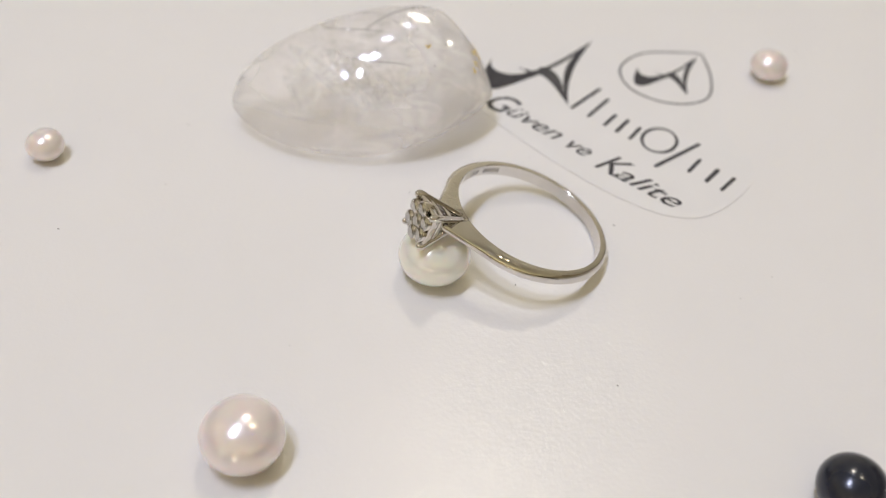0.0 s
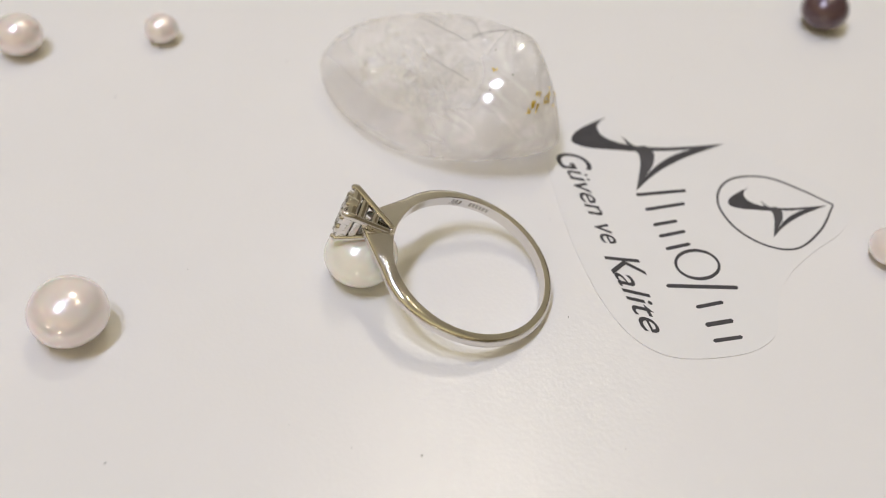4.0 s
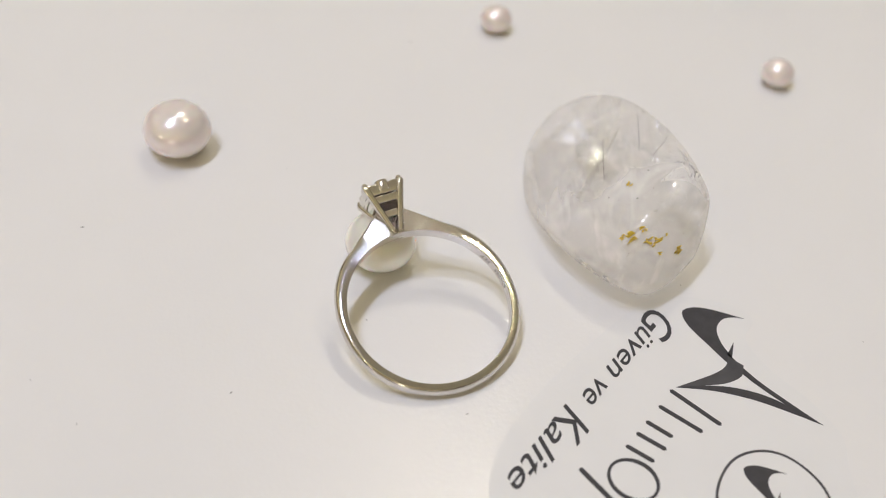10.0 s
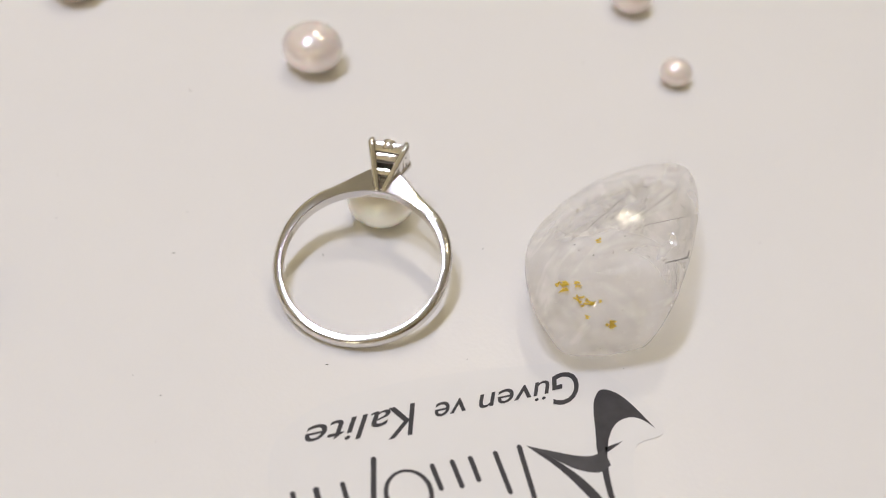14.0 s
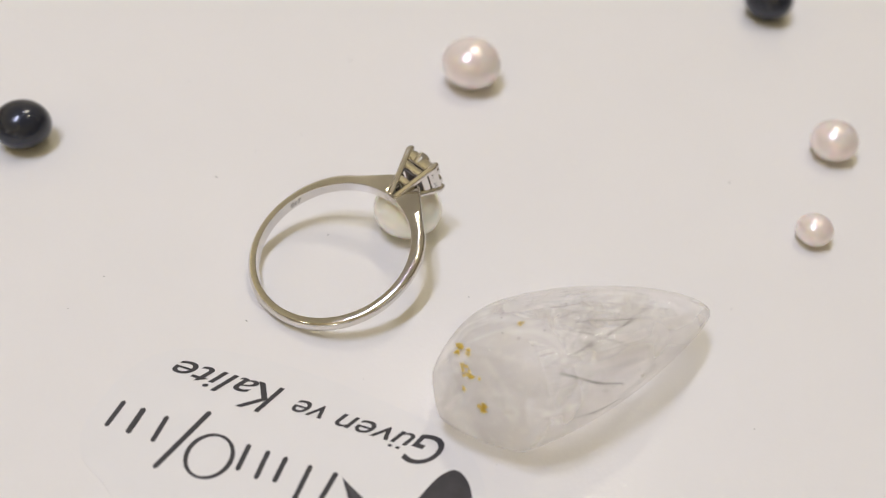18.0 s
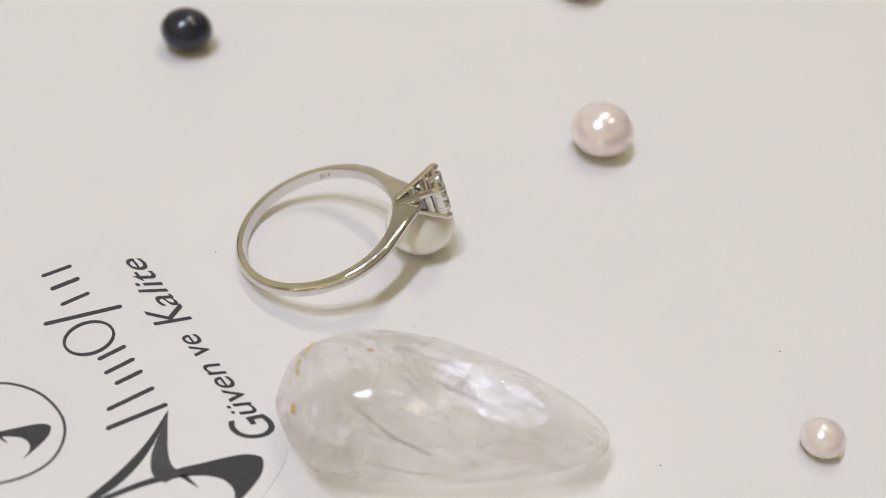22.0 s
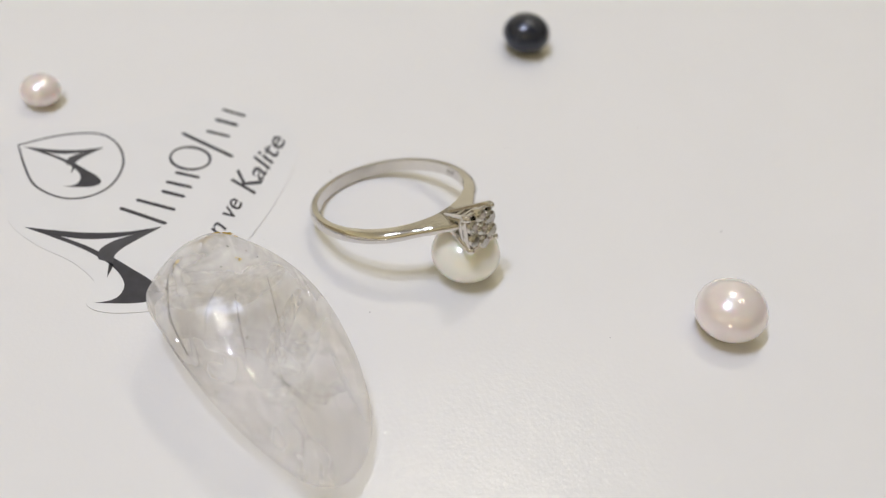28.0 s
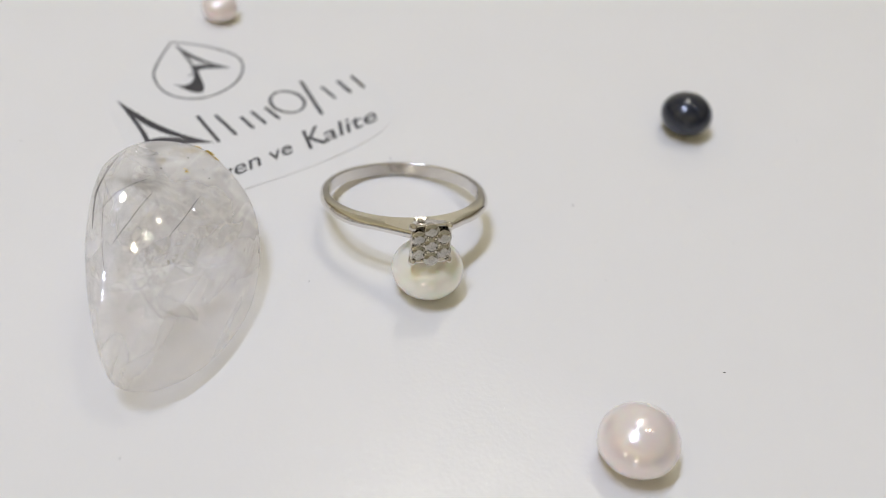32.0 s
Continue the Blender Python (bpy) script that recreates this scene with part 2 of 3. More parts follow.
FLAKE = shader("fracture_flake", (0.96, 0.95, 0.94), 0.20, 1.0, vary=0.05, scale=900, Alpha=0.6)
NEEDLE = shader("dark_needle", (0.16, 0.14, 0.125), 0.6, vary=0.4, scale=1500, Alpha=0.6)
CRACK = shader("grey_crack", (0.34, 0.31, 0.29), 0.4, vary=0.4, scale=1500, Alpha=0.7)
STAIN = shader("iron_stain", (0.86, 0.54, 0.07), 0.6, vary=0.4, scale=1500, Alpha=0.8)
BLUE = shader("blue_stone", (0.03, 0.17, 0.42), 0.18, vary=0.3, scale=180, coat=0.5)
SPECK = shader("dust", (0.10, 0.09, 0.08), 0.8, vary=0.3, scale=3000)
# unseen walls: dark ones and a white north one, chosen for the metal's reflections
WALL = shader("wall_paint", (0.30, 0.27, 0.245), 0.8, vary=0.04, scale=3, bump=0.1, bump_scale=200)
WALL_WHITE = shader("white_wall_paint", (0.78, 0.77, 0.75), 0.7, vary=0.03, scale=3, bump=0.1, bump_scale=200)
CEILING_PAINT = shader("ceiling_paint", (0.58, 0.57, 0.55), 0.8, vary=0.03, scale=3)
FLOOR = shader("brown_floor", (0.24, 0.20, 0.17), 0.5, vary=0.12, scale=6)
WOOD = shader("pale_tabletop", (0.62, 0.60, 0.57), 0.4, vary=0.04, scale=20)
TRIM = shader("white_trim", (0.75, 0.75, 0.74), 0.4, vary=0.03, scale=40)


def diamond_shader():
    """Brilliant-cut stone: clear body, with part of the light thrown straight back by its facets."""
    m = bpy.data.materials.new("diamond")
    m.use_nodes = True
    nt = m.node_tree
    b = nt.nodes["Principled BSDF"]
    b.inputs["Base Color"].default_value = (0.97, 0.96, 0.93, 1)
    b.inputs["Transmission Weight"].default_value = 1.0
    b.inputs["IOR"].default_value = 2.4
    b.inputs["Roughness"].default_value = 0.0
    g = nt.nodes.new("ShaderNodeBsdfGlossy")
    g.inputs["Color"].default_value = (0.97, 0.96, 0.94, 1)
    g.inputs["Roughness"].default_value = 0.02
    x = nt.nodes.new("ShaderNodeMixShader")
    x.inputs[0].default_value = 0.38
    nt.links.new(b.outputs[0], x.inputs[1])
    nt.links.new(g.outputs[0], x.inputs[2])
    nt.links.new(x.outputs[0], nt.nodes["Material Output"].inputs["Surface"])
    return m


DIAMOND = diamond_shader()
MM = 0.001


# ---- building helpers ----
def part(name, bm, material, parent=None, label="", smooth=True):
    me = bpy.data.meshes.new(name)
    bm.normal_update()
    bm.to_mesh(me)
    bm.free()
    me.materials.append(material)
    if smooth:
        for p in me.polygons:
            p.use_smooth = True
    ob = new(name, me)
    if parent:
        ob.parent = parent
    return tagged(ob, label)


def box(bm, lo, hi):
    vs = [bm.verts.new((x, y, z)) for x in (lo[0], hi[0]) for y in (lo[1], hi[1]) for z in (lo[2], hi[2])]
    for f in ((0, 1, 3, 2), (4, 6, 7, 5), (0, 4, 5, 1), (2, 3, 7, 6), (0, 2, 6, 4), (1, 5, 7, 3)):
        bm.faces.new([vs[i] for i in f])


def lathe(bm, profile, steps=96, centre=(0, 0, 0)):
    """A closed solid turned about z from a profile of (radius, height), bottom to top, both ends on the axis."""
    rings = []
    for r, z in profile:
        if r < 1e-9:
            rings.append([bm.verts.new((centre[0], centre[1], centre[2] + z))])
        else:
            rings.append([bm.verts.new((centre[0] + r * math.cos(2 * math.pi * k / steps), centre[1] + r * math.sin(2 * math.pi * k / steps), centre[2] + z)) for k in range(steps)])
    for a, b in zip(rings, rings[1:]):
        for k in range(steps):
            j = (k + 1) % steps
            if len(a) == 1:
                bm.faces.new((a[0], b[j], b[k]))
            elif len(b) == 1:
                bm.faces.new((a[k], a[j], b[0]))
            else:
                bm.faces.new((a[k], a[j], b[j], b[k]))


def sweep(bm, points, radii, sides=8, caps=True):
    """A round tube along points."""
    pts = [Vector(p) for p in points]
    rings = []
    for i, p in enumerate(pts):
        d = (pts[min(i + 1, len(pts) - 1)] - pts[max(i - 1, 0)]).normalized()
        a = d.orthogonal().normalized() if not rings else (a - d * a.dot(d)).normalized()
        b = d.cross(a)
        rings.append([bm.verts.new(p + radii[i] * (math.cos(2 * math.pi * k / sides) * a + math.sin(2 * math.pi * k / sides) * b)) for k in range(sides)])
    for r, s in zip(rings, rings[1:]):
        for k in range(sides):
            bm.faces.new((r[k], r[(k + 1) % sides], s[(k + 1) % sides], s[k]))
    if caps:
        bm.faces.new(rings[0][::-1])
        bm.faces.new(rings[-1])


def rounded(points, steps=6):
    """A closed smooth outline through control points; those with a third value are sharp corners."""
    out, n = [], len(points)
    for i in range(n):
        four = [points[(i + k - 1) % n] for k in range(4)]
        p0, p1, p2, p3 = (Vector(p[:2]) for p in four)
        if len(four[1]) > 2:
            p0 = 2 * p1 - p2
        if len(four[2]) > 2:
            p3 = 2 * p2 - p1
        for s in range(steps):
            t = s / steps
            out.append(0.5 * (2 * p1 + (p2 - p0) * t + (2 * p0 - 5 * p1 + 4 * p2 - p3) * t * t + (3 * p1 - p0 - 3 * p2 + p3) * t ** 3))
    return out


def sheet(bm, outline, z0, z1):
    """A flat plate of an outline (mm) between two heights (mm)."""
    area = sum(p[0] * q[1] - q[0] * p[1] for p, q in zip(outline, outline[1:] + outline[:1]))
    if area < 0:
        outline = outline[::-1]
    lo = [bm.verts.new((p[0] * MM, p[1] * MM, z0 * MM)) for p in outline]
    hi = [bm.verts.new((p[0] * MM, p[1] * MM, z1 * MM)) for p in outline]
    n = len(lo)
    for k in range(n):
        bm.faces.new((lo[k], lo[(k + 1) % n], hi[(k + 1) % n], hi[k]))
    for tri in tessellate_polygon([[Vector((p[0], p[1], 0)) for p in outline]]):
        a, b, c = (outline[k] for k in tri)
        turn = (b[0] - a[0]) * (c[1] - a[1]) - (b[1] - a[1]) * (c[0] - a[0])
        order = tri if turn > 0 else tri[::-1]
        bm.faces.new([hi[k] for k in order])


def lettering(name, words, material, parent, label=""):
    """Flat words in the built-in font, as a mesh of unit height, its lower left at the origin."""
    cu = bpy.data.curves.new(name, "FONT")
    cu.body, cu.shear, cu.offset, cu.resolution_u = words, 0.42, 0.004, 4
    ob = new(name, cu)
    bpy.context.view_layer.update()
    me = bpy.data.meshes.new_from_object(ob.evaluated_get(bpy.context.evaluated_depsgraph_get()))
    bpy.data.objects.remove(ob)
    me.materials.clear()
    me.materials.append(material)
    ob = new(name, me)
    ob.parent = parent
    return tagged(ob, label)


MOVING = []


def riding(ob, m=Matrix()):
    """Sets a thing on the turning stand at the pose m that it has when the stand is at zero."""
    ob.matrix_basis = m
    MOVING.append((ob, m))
    return ob


# ---- the room: unseen, added to close the place and feed the reflections ----
def room():
    s, t, low = 3.4, 0.1, -0.75
    for name, lo, hi, mat in (
        ("wall_north", (-s, s, low), (s, s + t, CEILING), WALL_WHITE),
        ("wall_south", (-s, -s - t, low), (s, -s, CEILING), WALL),
        ("wall_east", (s, -s - t, low), (s + t, s + t, CEILING), WALL),
        ("wall_west", (-s - t, -s - t, low), (-s, s + t, CEILING), WALL),
        ("floor", (-s - t, -s - t, low - t), (s + t, s + t, low), FLOOR),
        ("ceiling", (-s - t, -s - t, CEILING), (s + t, s + t, CEILING + t), CEILING_PAINT),
    ):
        bm = bmesh.new()
        box(bm, lo, hi)
        tagged(part(name, bm, mat, smooth=False), "plain unseen painted " + name.replace("_", " ") if name != "floor" else "brown floor of the room", name.split("_")[0], kind="structure")
    table = new("table")
    tagged(table, "pale table under the turning display stand", "table")
    table.location = (0, 0, low)
    bm = bmesh.new()
    box(bm, (-0.6, -0.4, 0.687), (0.6, 0.4, 0.717))
    bmesh.ops.bevel(bm, geom=bm.edges[:], offset=0.004, segments=2, affect="EDGES")
    part("tabletop", bm, WOOD, table, smooth=False)
    for x in (-0.55, 0.55):
        for y in (-0.35, 0.35):
            bm = bmesh.new()
            box(bm, (x - 0.025, y - 0.025, 0.0), (x + 0.025, y + 0.025, 0.687))
            part("leg", bm, WOOD, table, smooth=False)


def ceiling_lamps():
    for x, y, r, watts, colour in LAMPS:
        lamp = new("ceiling_light")
        lamp.location = (x, y, CEILING)
        tagged(lamp, "round white recessed ceiling downlight, switched on", "ceiling light", "ceiling downlights")
        bm = bmesh.new()
        steps = 48
        prof = ((r, -0.001), (r + 0.015, -0.001), (r + 0.015, -0.014), (r, -0.014))
        rings = [[bm.verts.new((q * math.cos(2 * math.pi * k / steps), q * math.sin(2 * math.pi * k / steps), z)) for k in range(steps)] for q, z in prof]
        for a, b in zip(rings, rings[1:] + rings[:1]):
            for k in range(steps):
                bm.faces.new((a[k], b[k], b[(k + 1) % steps], a[(k + 1) % steps]))
        part("trim_ring", bm, TRIM, lamp)
        li = bpy.data.lights.new("downlight", "AREA")
        li.shape, li.size, li.energy, li.color = "DISK", 2 * r, watts, colour
        ob = new("downlight", li)
        ob.matrix_basis = pose(x, y, CEILING - 0.008)
    for x, z, r, watts in WALL_LAMPS:
        lamp = new("wall_lamp")
        lamp.location = (x, -3.4, z)
        tagged(lamp, "small round warm wall lamp, switched on", "wall lamp", "wall lamps")
        bm = bmesh.new()
        lathe(bm, ((0, 0.0), (r + 0.02, 0.0), (r + 0.02, 0.03), (r + 0.012, 0.036), (0, 0.036)), 40)
        bmesh.ops.rotate(bm, verts=bm.verts[:], cent=(0, 0, 0), matrix=Matrix.Rotation(radians(-90), 3, "X"))
        part("housing", bm, TRIM, lamp)
        li = bpy.data.lights.new("wall_light", "AREA")
        li.shape, li.size, li.energy, li.color = "DISK", 2 * r, watts, (1.0, 0.92, 0.74)
        ob = new("wall_light", li)
        ob.matrix_basis = pose(x, -3.36, z, 90, 0, 0)
    # unseen fill lamps, made up to raise the ambient light
    for x, y, a, b, watts, colour in FILL_UPLIGHTS:
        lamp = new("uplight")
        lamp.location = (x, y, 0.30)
        tagged(lamp, "made-up fill light, a warm upward strip on an unseen low plinth", "uplight", "uplights")
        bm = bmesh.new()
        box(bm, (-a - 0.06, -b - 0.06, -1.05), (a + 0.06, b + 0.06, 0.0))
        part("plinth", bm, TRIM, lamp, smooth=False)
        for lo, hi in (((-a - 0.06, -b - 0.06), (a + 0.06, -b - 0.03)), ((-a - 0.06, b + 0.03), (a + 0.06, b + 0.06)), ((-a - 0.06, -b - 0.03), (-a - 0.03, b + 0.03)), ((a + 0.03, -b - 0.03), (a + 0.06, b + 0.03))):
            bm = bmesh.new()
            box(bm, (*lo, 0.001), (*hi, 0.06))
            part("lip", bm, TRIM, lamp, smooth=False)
        li = bpy.data.lights.new("fill_strip", "AREA")
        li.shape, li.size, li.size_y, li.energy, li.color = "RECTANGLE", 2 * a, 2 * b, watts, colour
        ob = new("fill_strip", li)
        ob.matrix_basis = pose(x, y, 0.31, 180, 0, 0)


# ---- the turning stand and its dust ----
def stand():
    ob = new("turntable")
    tagged(ob, "white satin round turntable, slowly turning with the jewellery", "turntable")
    bm = bmesh.new()
    lathe(bm, ((0, -0.018), (0.148, -0.018), (0.15, -0.016), (0.15, -0.002), (0.1494, -0.0006), (0.148, 0.0), (0.1, 0.0), (0.0, 0.0)), 128)
    part("platter", bm, TABLE, ob, smooth=False)
    bm = bmesh.new()
    lathe(bm, ((0, -0.033), (0.10, -0.033), (0.10, -0.0185), (0, -0.0185)), 96)
    part("base", bm, TABLE, ob, smooth=False)
    riding(ob)
    rng = random.Random(3)
    bm = bmesh.new()
    places = [(10.4, -6.9, 0.22), (22.4, 3.9, 0.26), (21.0, -20.2, 0.28), (-41.9, -3.3, 0.25), (-2.3, 6.9, 0.16), (-30.9, 16.5, 0.2), (-1.6, -40.2, 0.3)]
    places += [(rng.uniform(-60, 60), rng.uniform(-60, 60), rng.uniform(0.06, 0.14)) for _ in range(26)]
    for x, y, s in places:
        a = rng.uniform(0, 6.3)
        d = Vector((math.cos(a), math.sin(a), 0)) * s * MM * 0.6
        p = Vector((x * MM, y * MM, 0.05 * MM))
        sweep(bm, (p - d, p, p + d), (0.02 * MM, s * 0.22 * MM, 0.02 * MM), 5)
    riding(tagged(part("dust", bm, SPECK), "dark dust specks and fibres on the white turntable", "dust", kind="stuff"))


# ---- pearls ----
def pearl(x, y, a, c, material, label, lean=0.0, group="loose pearls"):
    """A button pearl: half width a, half height c (mm), slightly flattened below."""
    bm = bmesh.new()
    n = 40
    prof = []
    for k in range(n + 1):
        w = -math.pi / 2 + math.pi * k / n
        z = math.sin(w)
        z = max(z, -0.965) if z < 0 else z
        prof.append((0.0 if k in (0, n) else a * MM * max(math.cos(w), 0.0), c * MM * (z + 0.965)))
    lathe(bm, prof, 72)
    rng = random.Random(int(1000 * a + x))
    off = Vector((rng.uniform(-9, 9), rng.uniform(-9, 9), rng.uniform(-9, 9)))
    for v in bm.verts:
        d = noise.noise(v.co / (a * MM) * 1.1 + off) * 0.018
        v.co.x *= 1 + d
        v.co.y *= 1 + d
    ob = part("pearl", bm, material)
    tagged(ob, label, "pearl", group)
    riding(ob, pose(x * MM, y * MM, 0, 0, 0, rng.uniform(0, 360)))


PEARLS = (
    (-16.36, -31.54, 4.15, 3.25, PEARL, "large round pinkish white pearl on the turntable"),
    (-46.43, 8.88, 2.30, 1.85, PEARL, "small pinkish white pearl on the turntable"),
    (-58.1, -4.95, 3.15, 2.60, PEARL, "medium pinkish white pearl on the turntable"),
    (46.16, 36.15, 2.60, 1.95, PEARL, "small pinkish white pearl beside the paper label"),
    (-37.3, 48.3, 2.30, 1.90, PEARL, "small pinkish white pearl near the turntable's rim"),
    (-29.4, 66.95, 3.07, 2.58, PEARL, "medium pinkish white pearl near the turntable's rim"),
    (-6.79, -68.32, 3.73, 3.10, PEARL, "medium pinkish white pearl near the turntable's rim"),
    (42.34, -32.53, 3.51, 2.82, PEARL_BLACK, "glossy blue-black pearl on the turntable"),
    (-67.2, -37.21, 3.75, 3.17, PEARL_BLACK, "glossy black pearl near the turntable's rim"),
    (20.2, 74.4, 3.42, 2.84, PEARL_PLUM, "dark plum pearl near the turntable's rim"),
    (1.03, -5.86, 4.06, 3.10, PEARL_CREAM, "cream white pearl that props up the ring's head"),
)


# ---- the ring ----
def ring():
    """A white gold ring: local x towards the head, z along the finger hole."""
    ob = new("ring")
    tagged(ob, "white gold ring with square stone cluster, leaning on a pearl", "ring")
    ri, ro, half = 8.84, 9.90, 0.76
    bm = bmesh.new()
    n, rings = 240, []
    for k in range(n):
        a = -math.pi + 2 * math.pi * k / n
        d = abs(math.degrees(a))
        rise = 13.36 / (math.cos(a) + 0.827 * abs(math.sin(a))) if d < 40 else ro
        near = min(1.0, max(0.0, (50 - d) / 40))
        near = near * near * (3 - 2 * near)
        swell = min(1.0, max(0.0, (95 - d) / 56))
        outer = max(ro + 0.48 * swell * swell * (3 - 2 * swell), rise)
        if d < 5:
            outer = 9.45 + 0.25 * max(0.0, (d - 3) / 2)
        # flat inside with a narrow chamfer, a rounded back that closes to a ridge between flat cheeks at the head
        wi = half * (1 + 0.02 * near)
        wo = half * (1 - 0.40 * near)
        knee = ri + 0.07 + (outer - ri - 0.07) * (0.42 + 0.50 * near)
        side = [(ri, wi - 0.07), (ri + 0.06, wi), (ri * 0.5 + knee * 0.5 + 0.03, wi * 0.5 + wo * 0.5), (knee, wo)]
        for f in (0.22, 0.44, 0.64, 0.82):
            b = 0.5 * math.pi * f
            side.append((knee + (outer - knee) * math.sin(b), wo * (1 - near * 0.12) * math.cos(b)))
        prof = [(ri, 0.0)] + side + [(outer, 0.0)] + [(r, -z) for r, z in reversed(side)]
        rings.append([bm.verts.new((r * MM * math.cos(a), r * MM * math.sin(a), z * MM)) for r, z in prof])
    for k in range(n):
        p, q = rings[k], rings[(k + 1) % n]
        for j in range(len(p)):
            i = (j + 1) % len(p)
            bm.faces.new((p[j], q[j], q[i], p[i]))
    bmesh.ops.recalc_face_normals(bm, faces=bm.faces[:])
    shank = part("shank", bm, GOLD, ob, "polished white gold shank with flat, tapering shoulders")
    shank.modifiers.new("crease", "EDGE_SPLIT").split_angle = radians(22)

    base, top, w0, w1 = 8.98, 14.86, 0.28, 2.42

    def width(r):
        return w0 + (w1 - w0) * (r - base) / (top - base)

    head = new("head")
    head.parent = ob
    tagged(head, "open square four-prong basket")
    for sy in (-1, 1):
        for sz in (-1, 1):
            bm = bmesh.new()
            pts, rad = [], []
            for k in range(9):
                r = base + (top - 0.45 - base) * k / 8
                pts.append((r * MM, sy * width(r) * 0.90 * MM, sz * width(r) * 0.90 * MM))
                rad.append((0.34 + 0.10 * k / 8) * MM)
            pts.append(((top - 0.16) * MM, sy * (width(top) - 0.40) * MM, sz * (width(top) - 0.40) * MM))
            rad.append(0.36 * MM)
            sweep(bm, pts, rad, 12)
            bmesh.ops.create_uvsphere(bm, u_segments=14, v_segments=10, radius=0.36 * MM, matrix=Matrix.Translation(((top - 0.16) * MM, sy * (width(top) - 0.42) * MM, sz * (width(top) - 0.42) * MM)))
            part("prong", bm, GOLD, head)

    def frame_bar(name, r0, r1, thick, bulge=0.0):
        """A square band round the basket between two heights, with rounded corners."""
        bm = bmesh.new()
        loops = []
        for r, inset in ((r0, thick), (r0, 0.03), (r0 + 0.06, 0.0), ((r0 + r1) / 2, -bulge), (r1 - 0.06, 0.0), (r1, 0.03), (r1, thick)):
            w = width(r) - inset - 0.02
            c = []
            for k in range(48):
                a = 2 * math.pi * (k + 0.5) / 48
                q = (abs(math.cos(a)) ** 9 + abs(math.sin(a)) ** 9) ** (-1 / 9)
                c.append(bm.verts.new((r * MM, w * q * math.cos(a) * MM, w * q * math.sin(a) * MM)))
            loops.append(c)
        for a, b in zip(loops, loops[1:] + loops[:1]):
            for k in range(48):
                bm.faces.new((a[k], a[(k + 1) % 48], b[(k + 1) % 48], b[k]))
        bmesh.ops.recalc_face_normals(bm, faces=bm.faces[:])
        part(name, bm, GOLD, head)

    frame_bar("gallery_rail", 10.97, 11.66, 0.55, 0.02)
    frame_bar("gallery_rail", 12.56, 13.30, 0.70, 0.02)
    frame_bar("cup_band", 13.46, 14.52, 0.30, 0.03)
    # fills the basket's openings with painted shade below the stones
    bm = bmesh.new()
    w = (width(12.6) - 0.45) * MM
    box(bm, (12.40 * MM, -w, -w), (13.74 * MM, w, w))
    part("setting_plate", bm, GOLD_SHADED, head, "block under the stones, coloured dark for the shade inside the basket", smooth=False)
    # seven brilliants in their collars, one in the middle and six round it
    spots = [(0.0, 0.0, 0.86)] + [(1.60 * math.cos(radians(a)), 1.60 * math.sin(radians(a)), 0.79) for a in (90, 150, 210, 270, 330, 30)]
    for y, z, r in spots:
        bm = bmesh.new()

        def girdle(rr, h, n, rot):
            return [bm.verts.new(((14.86 + h * r) * MM, (y + rr * r * math.cos(2 * math.pi * (k + rot) / n)) * MM, (z + rr * r * math.sin(2 * math.pi * (k + rot) / n)) * MM)) for k in range(n)]

        rim, edge, mid, table = girdle(1.0, -0.03, 16, 0.0), girdle(1.0, 0.03, 16, 0.0), girdle(0.80, 0.19, 8, 0.0), girdle(0.56, 0.31, 8, 0.5)
        low, culet = girdle(0.42, -0.50, 8, 0.5), bm.verts.new(((14.86 - 0.84 * r) * MM, y * MM, z * MM))
        for k in range(16):
            bm.faces.new((rim[k], rim[(k + 1) % 16], edge[(k + 1) % 16], edge[k]))
        for k in range(8):
            j = (k + 1) % 8
            # crown: girdle triangles, kites and star facets; pavilion: long halves down to the point
            bm.faces.new((edge[2 * k], edge[2 * k + 1], mid[k]))
            bm.faces.new((edge[2 * k + 1], edge[(2 * k + 2) % 16], mid[j]))
            bm.faces.new((mid[k], edge[2 * k + 1], mid[j], table[k]))
            bm.faces.new((mid[j], table[j], table[k]))
            bm.faces.new((rim[2 * k + 1], rim[2 * k], low[k]))
            bm.faces.new((rim[(2 * k + 2) % 16], rim[2 * k + 1], low[k]))
            bm.faces.new((rim[(2 * k + 2) % 16], low[k], low[j]))
            bm.faces.new((low[k], culet, low[j]))
        bm.faces.new(table)
        bmesh.ops.recalc_face_normals(bm, faces=bm.faces[:])
        part("brilliant", bm, DIAMOND, head, "small round brilliant-cut clear stone", smooth=False)
        bm = bmesh.new()
        loops = [[bm.verts.new((x * MM, (y + q * math.cos(2 * math.pi * k / 20)) * MM, (z + q * math.sin(2 * math.pi * k / 20)) * MM)) for k in range(20)] for x, q in ((13.72, r * 0.92), (14.20, r + 0.02), (14.84, r + 0.06), (14.92, r + 0.03), (14.88, r - 0.02), (14.70, r - 0.05), (13.76, r - 0.08))]
        for a, b in zip(loops, loops[1:]):
            for k in range(20):
                bm.faces.new((a[k], a[(k + 1) % 20], b[(k + 1) % 20], b[k]))
        bmesh.ops.recalc_face_normals(bm, faces=bm.faces[:])
        part("collar", bm, GOLD, head)
    # beads of metal that hold them
    for k in range(12):
        a = radians(30 * k)
        rr = 0.86 if k % 2 == 0 else 2.1
        y, z = rr * math.cos(a), rr * math.sin(a)
        if k % 2 and max(abs(y), abs(z)) > 2.0:
            continue
        bm = bmesh.new()
        bmesh.ops.create_uvsphere(bm, u_segments=10, v_segments=6, radius=0.17 * MM, matrix=Matrix.Translation((14.96 * MM, y * MM, z * MM)))
        part("bead", bm, GOLD, head)
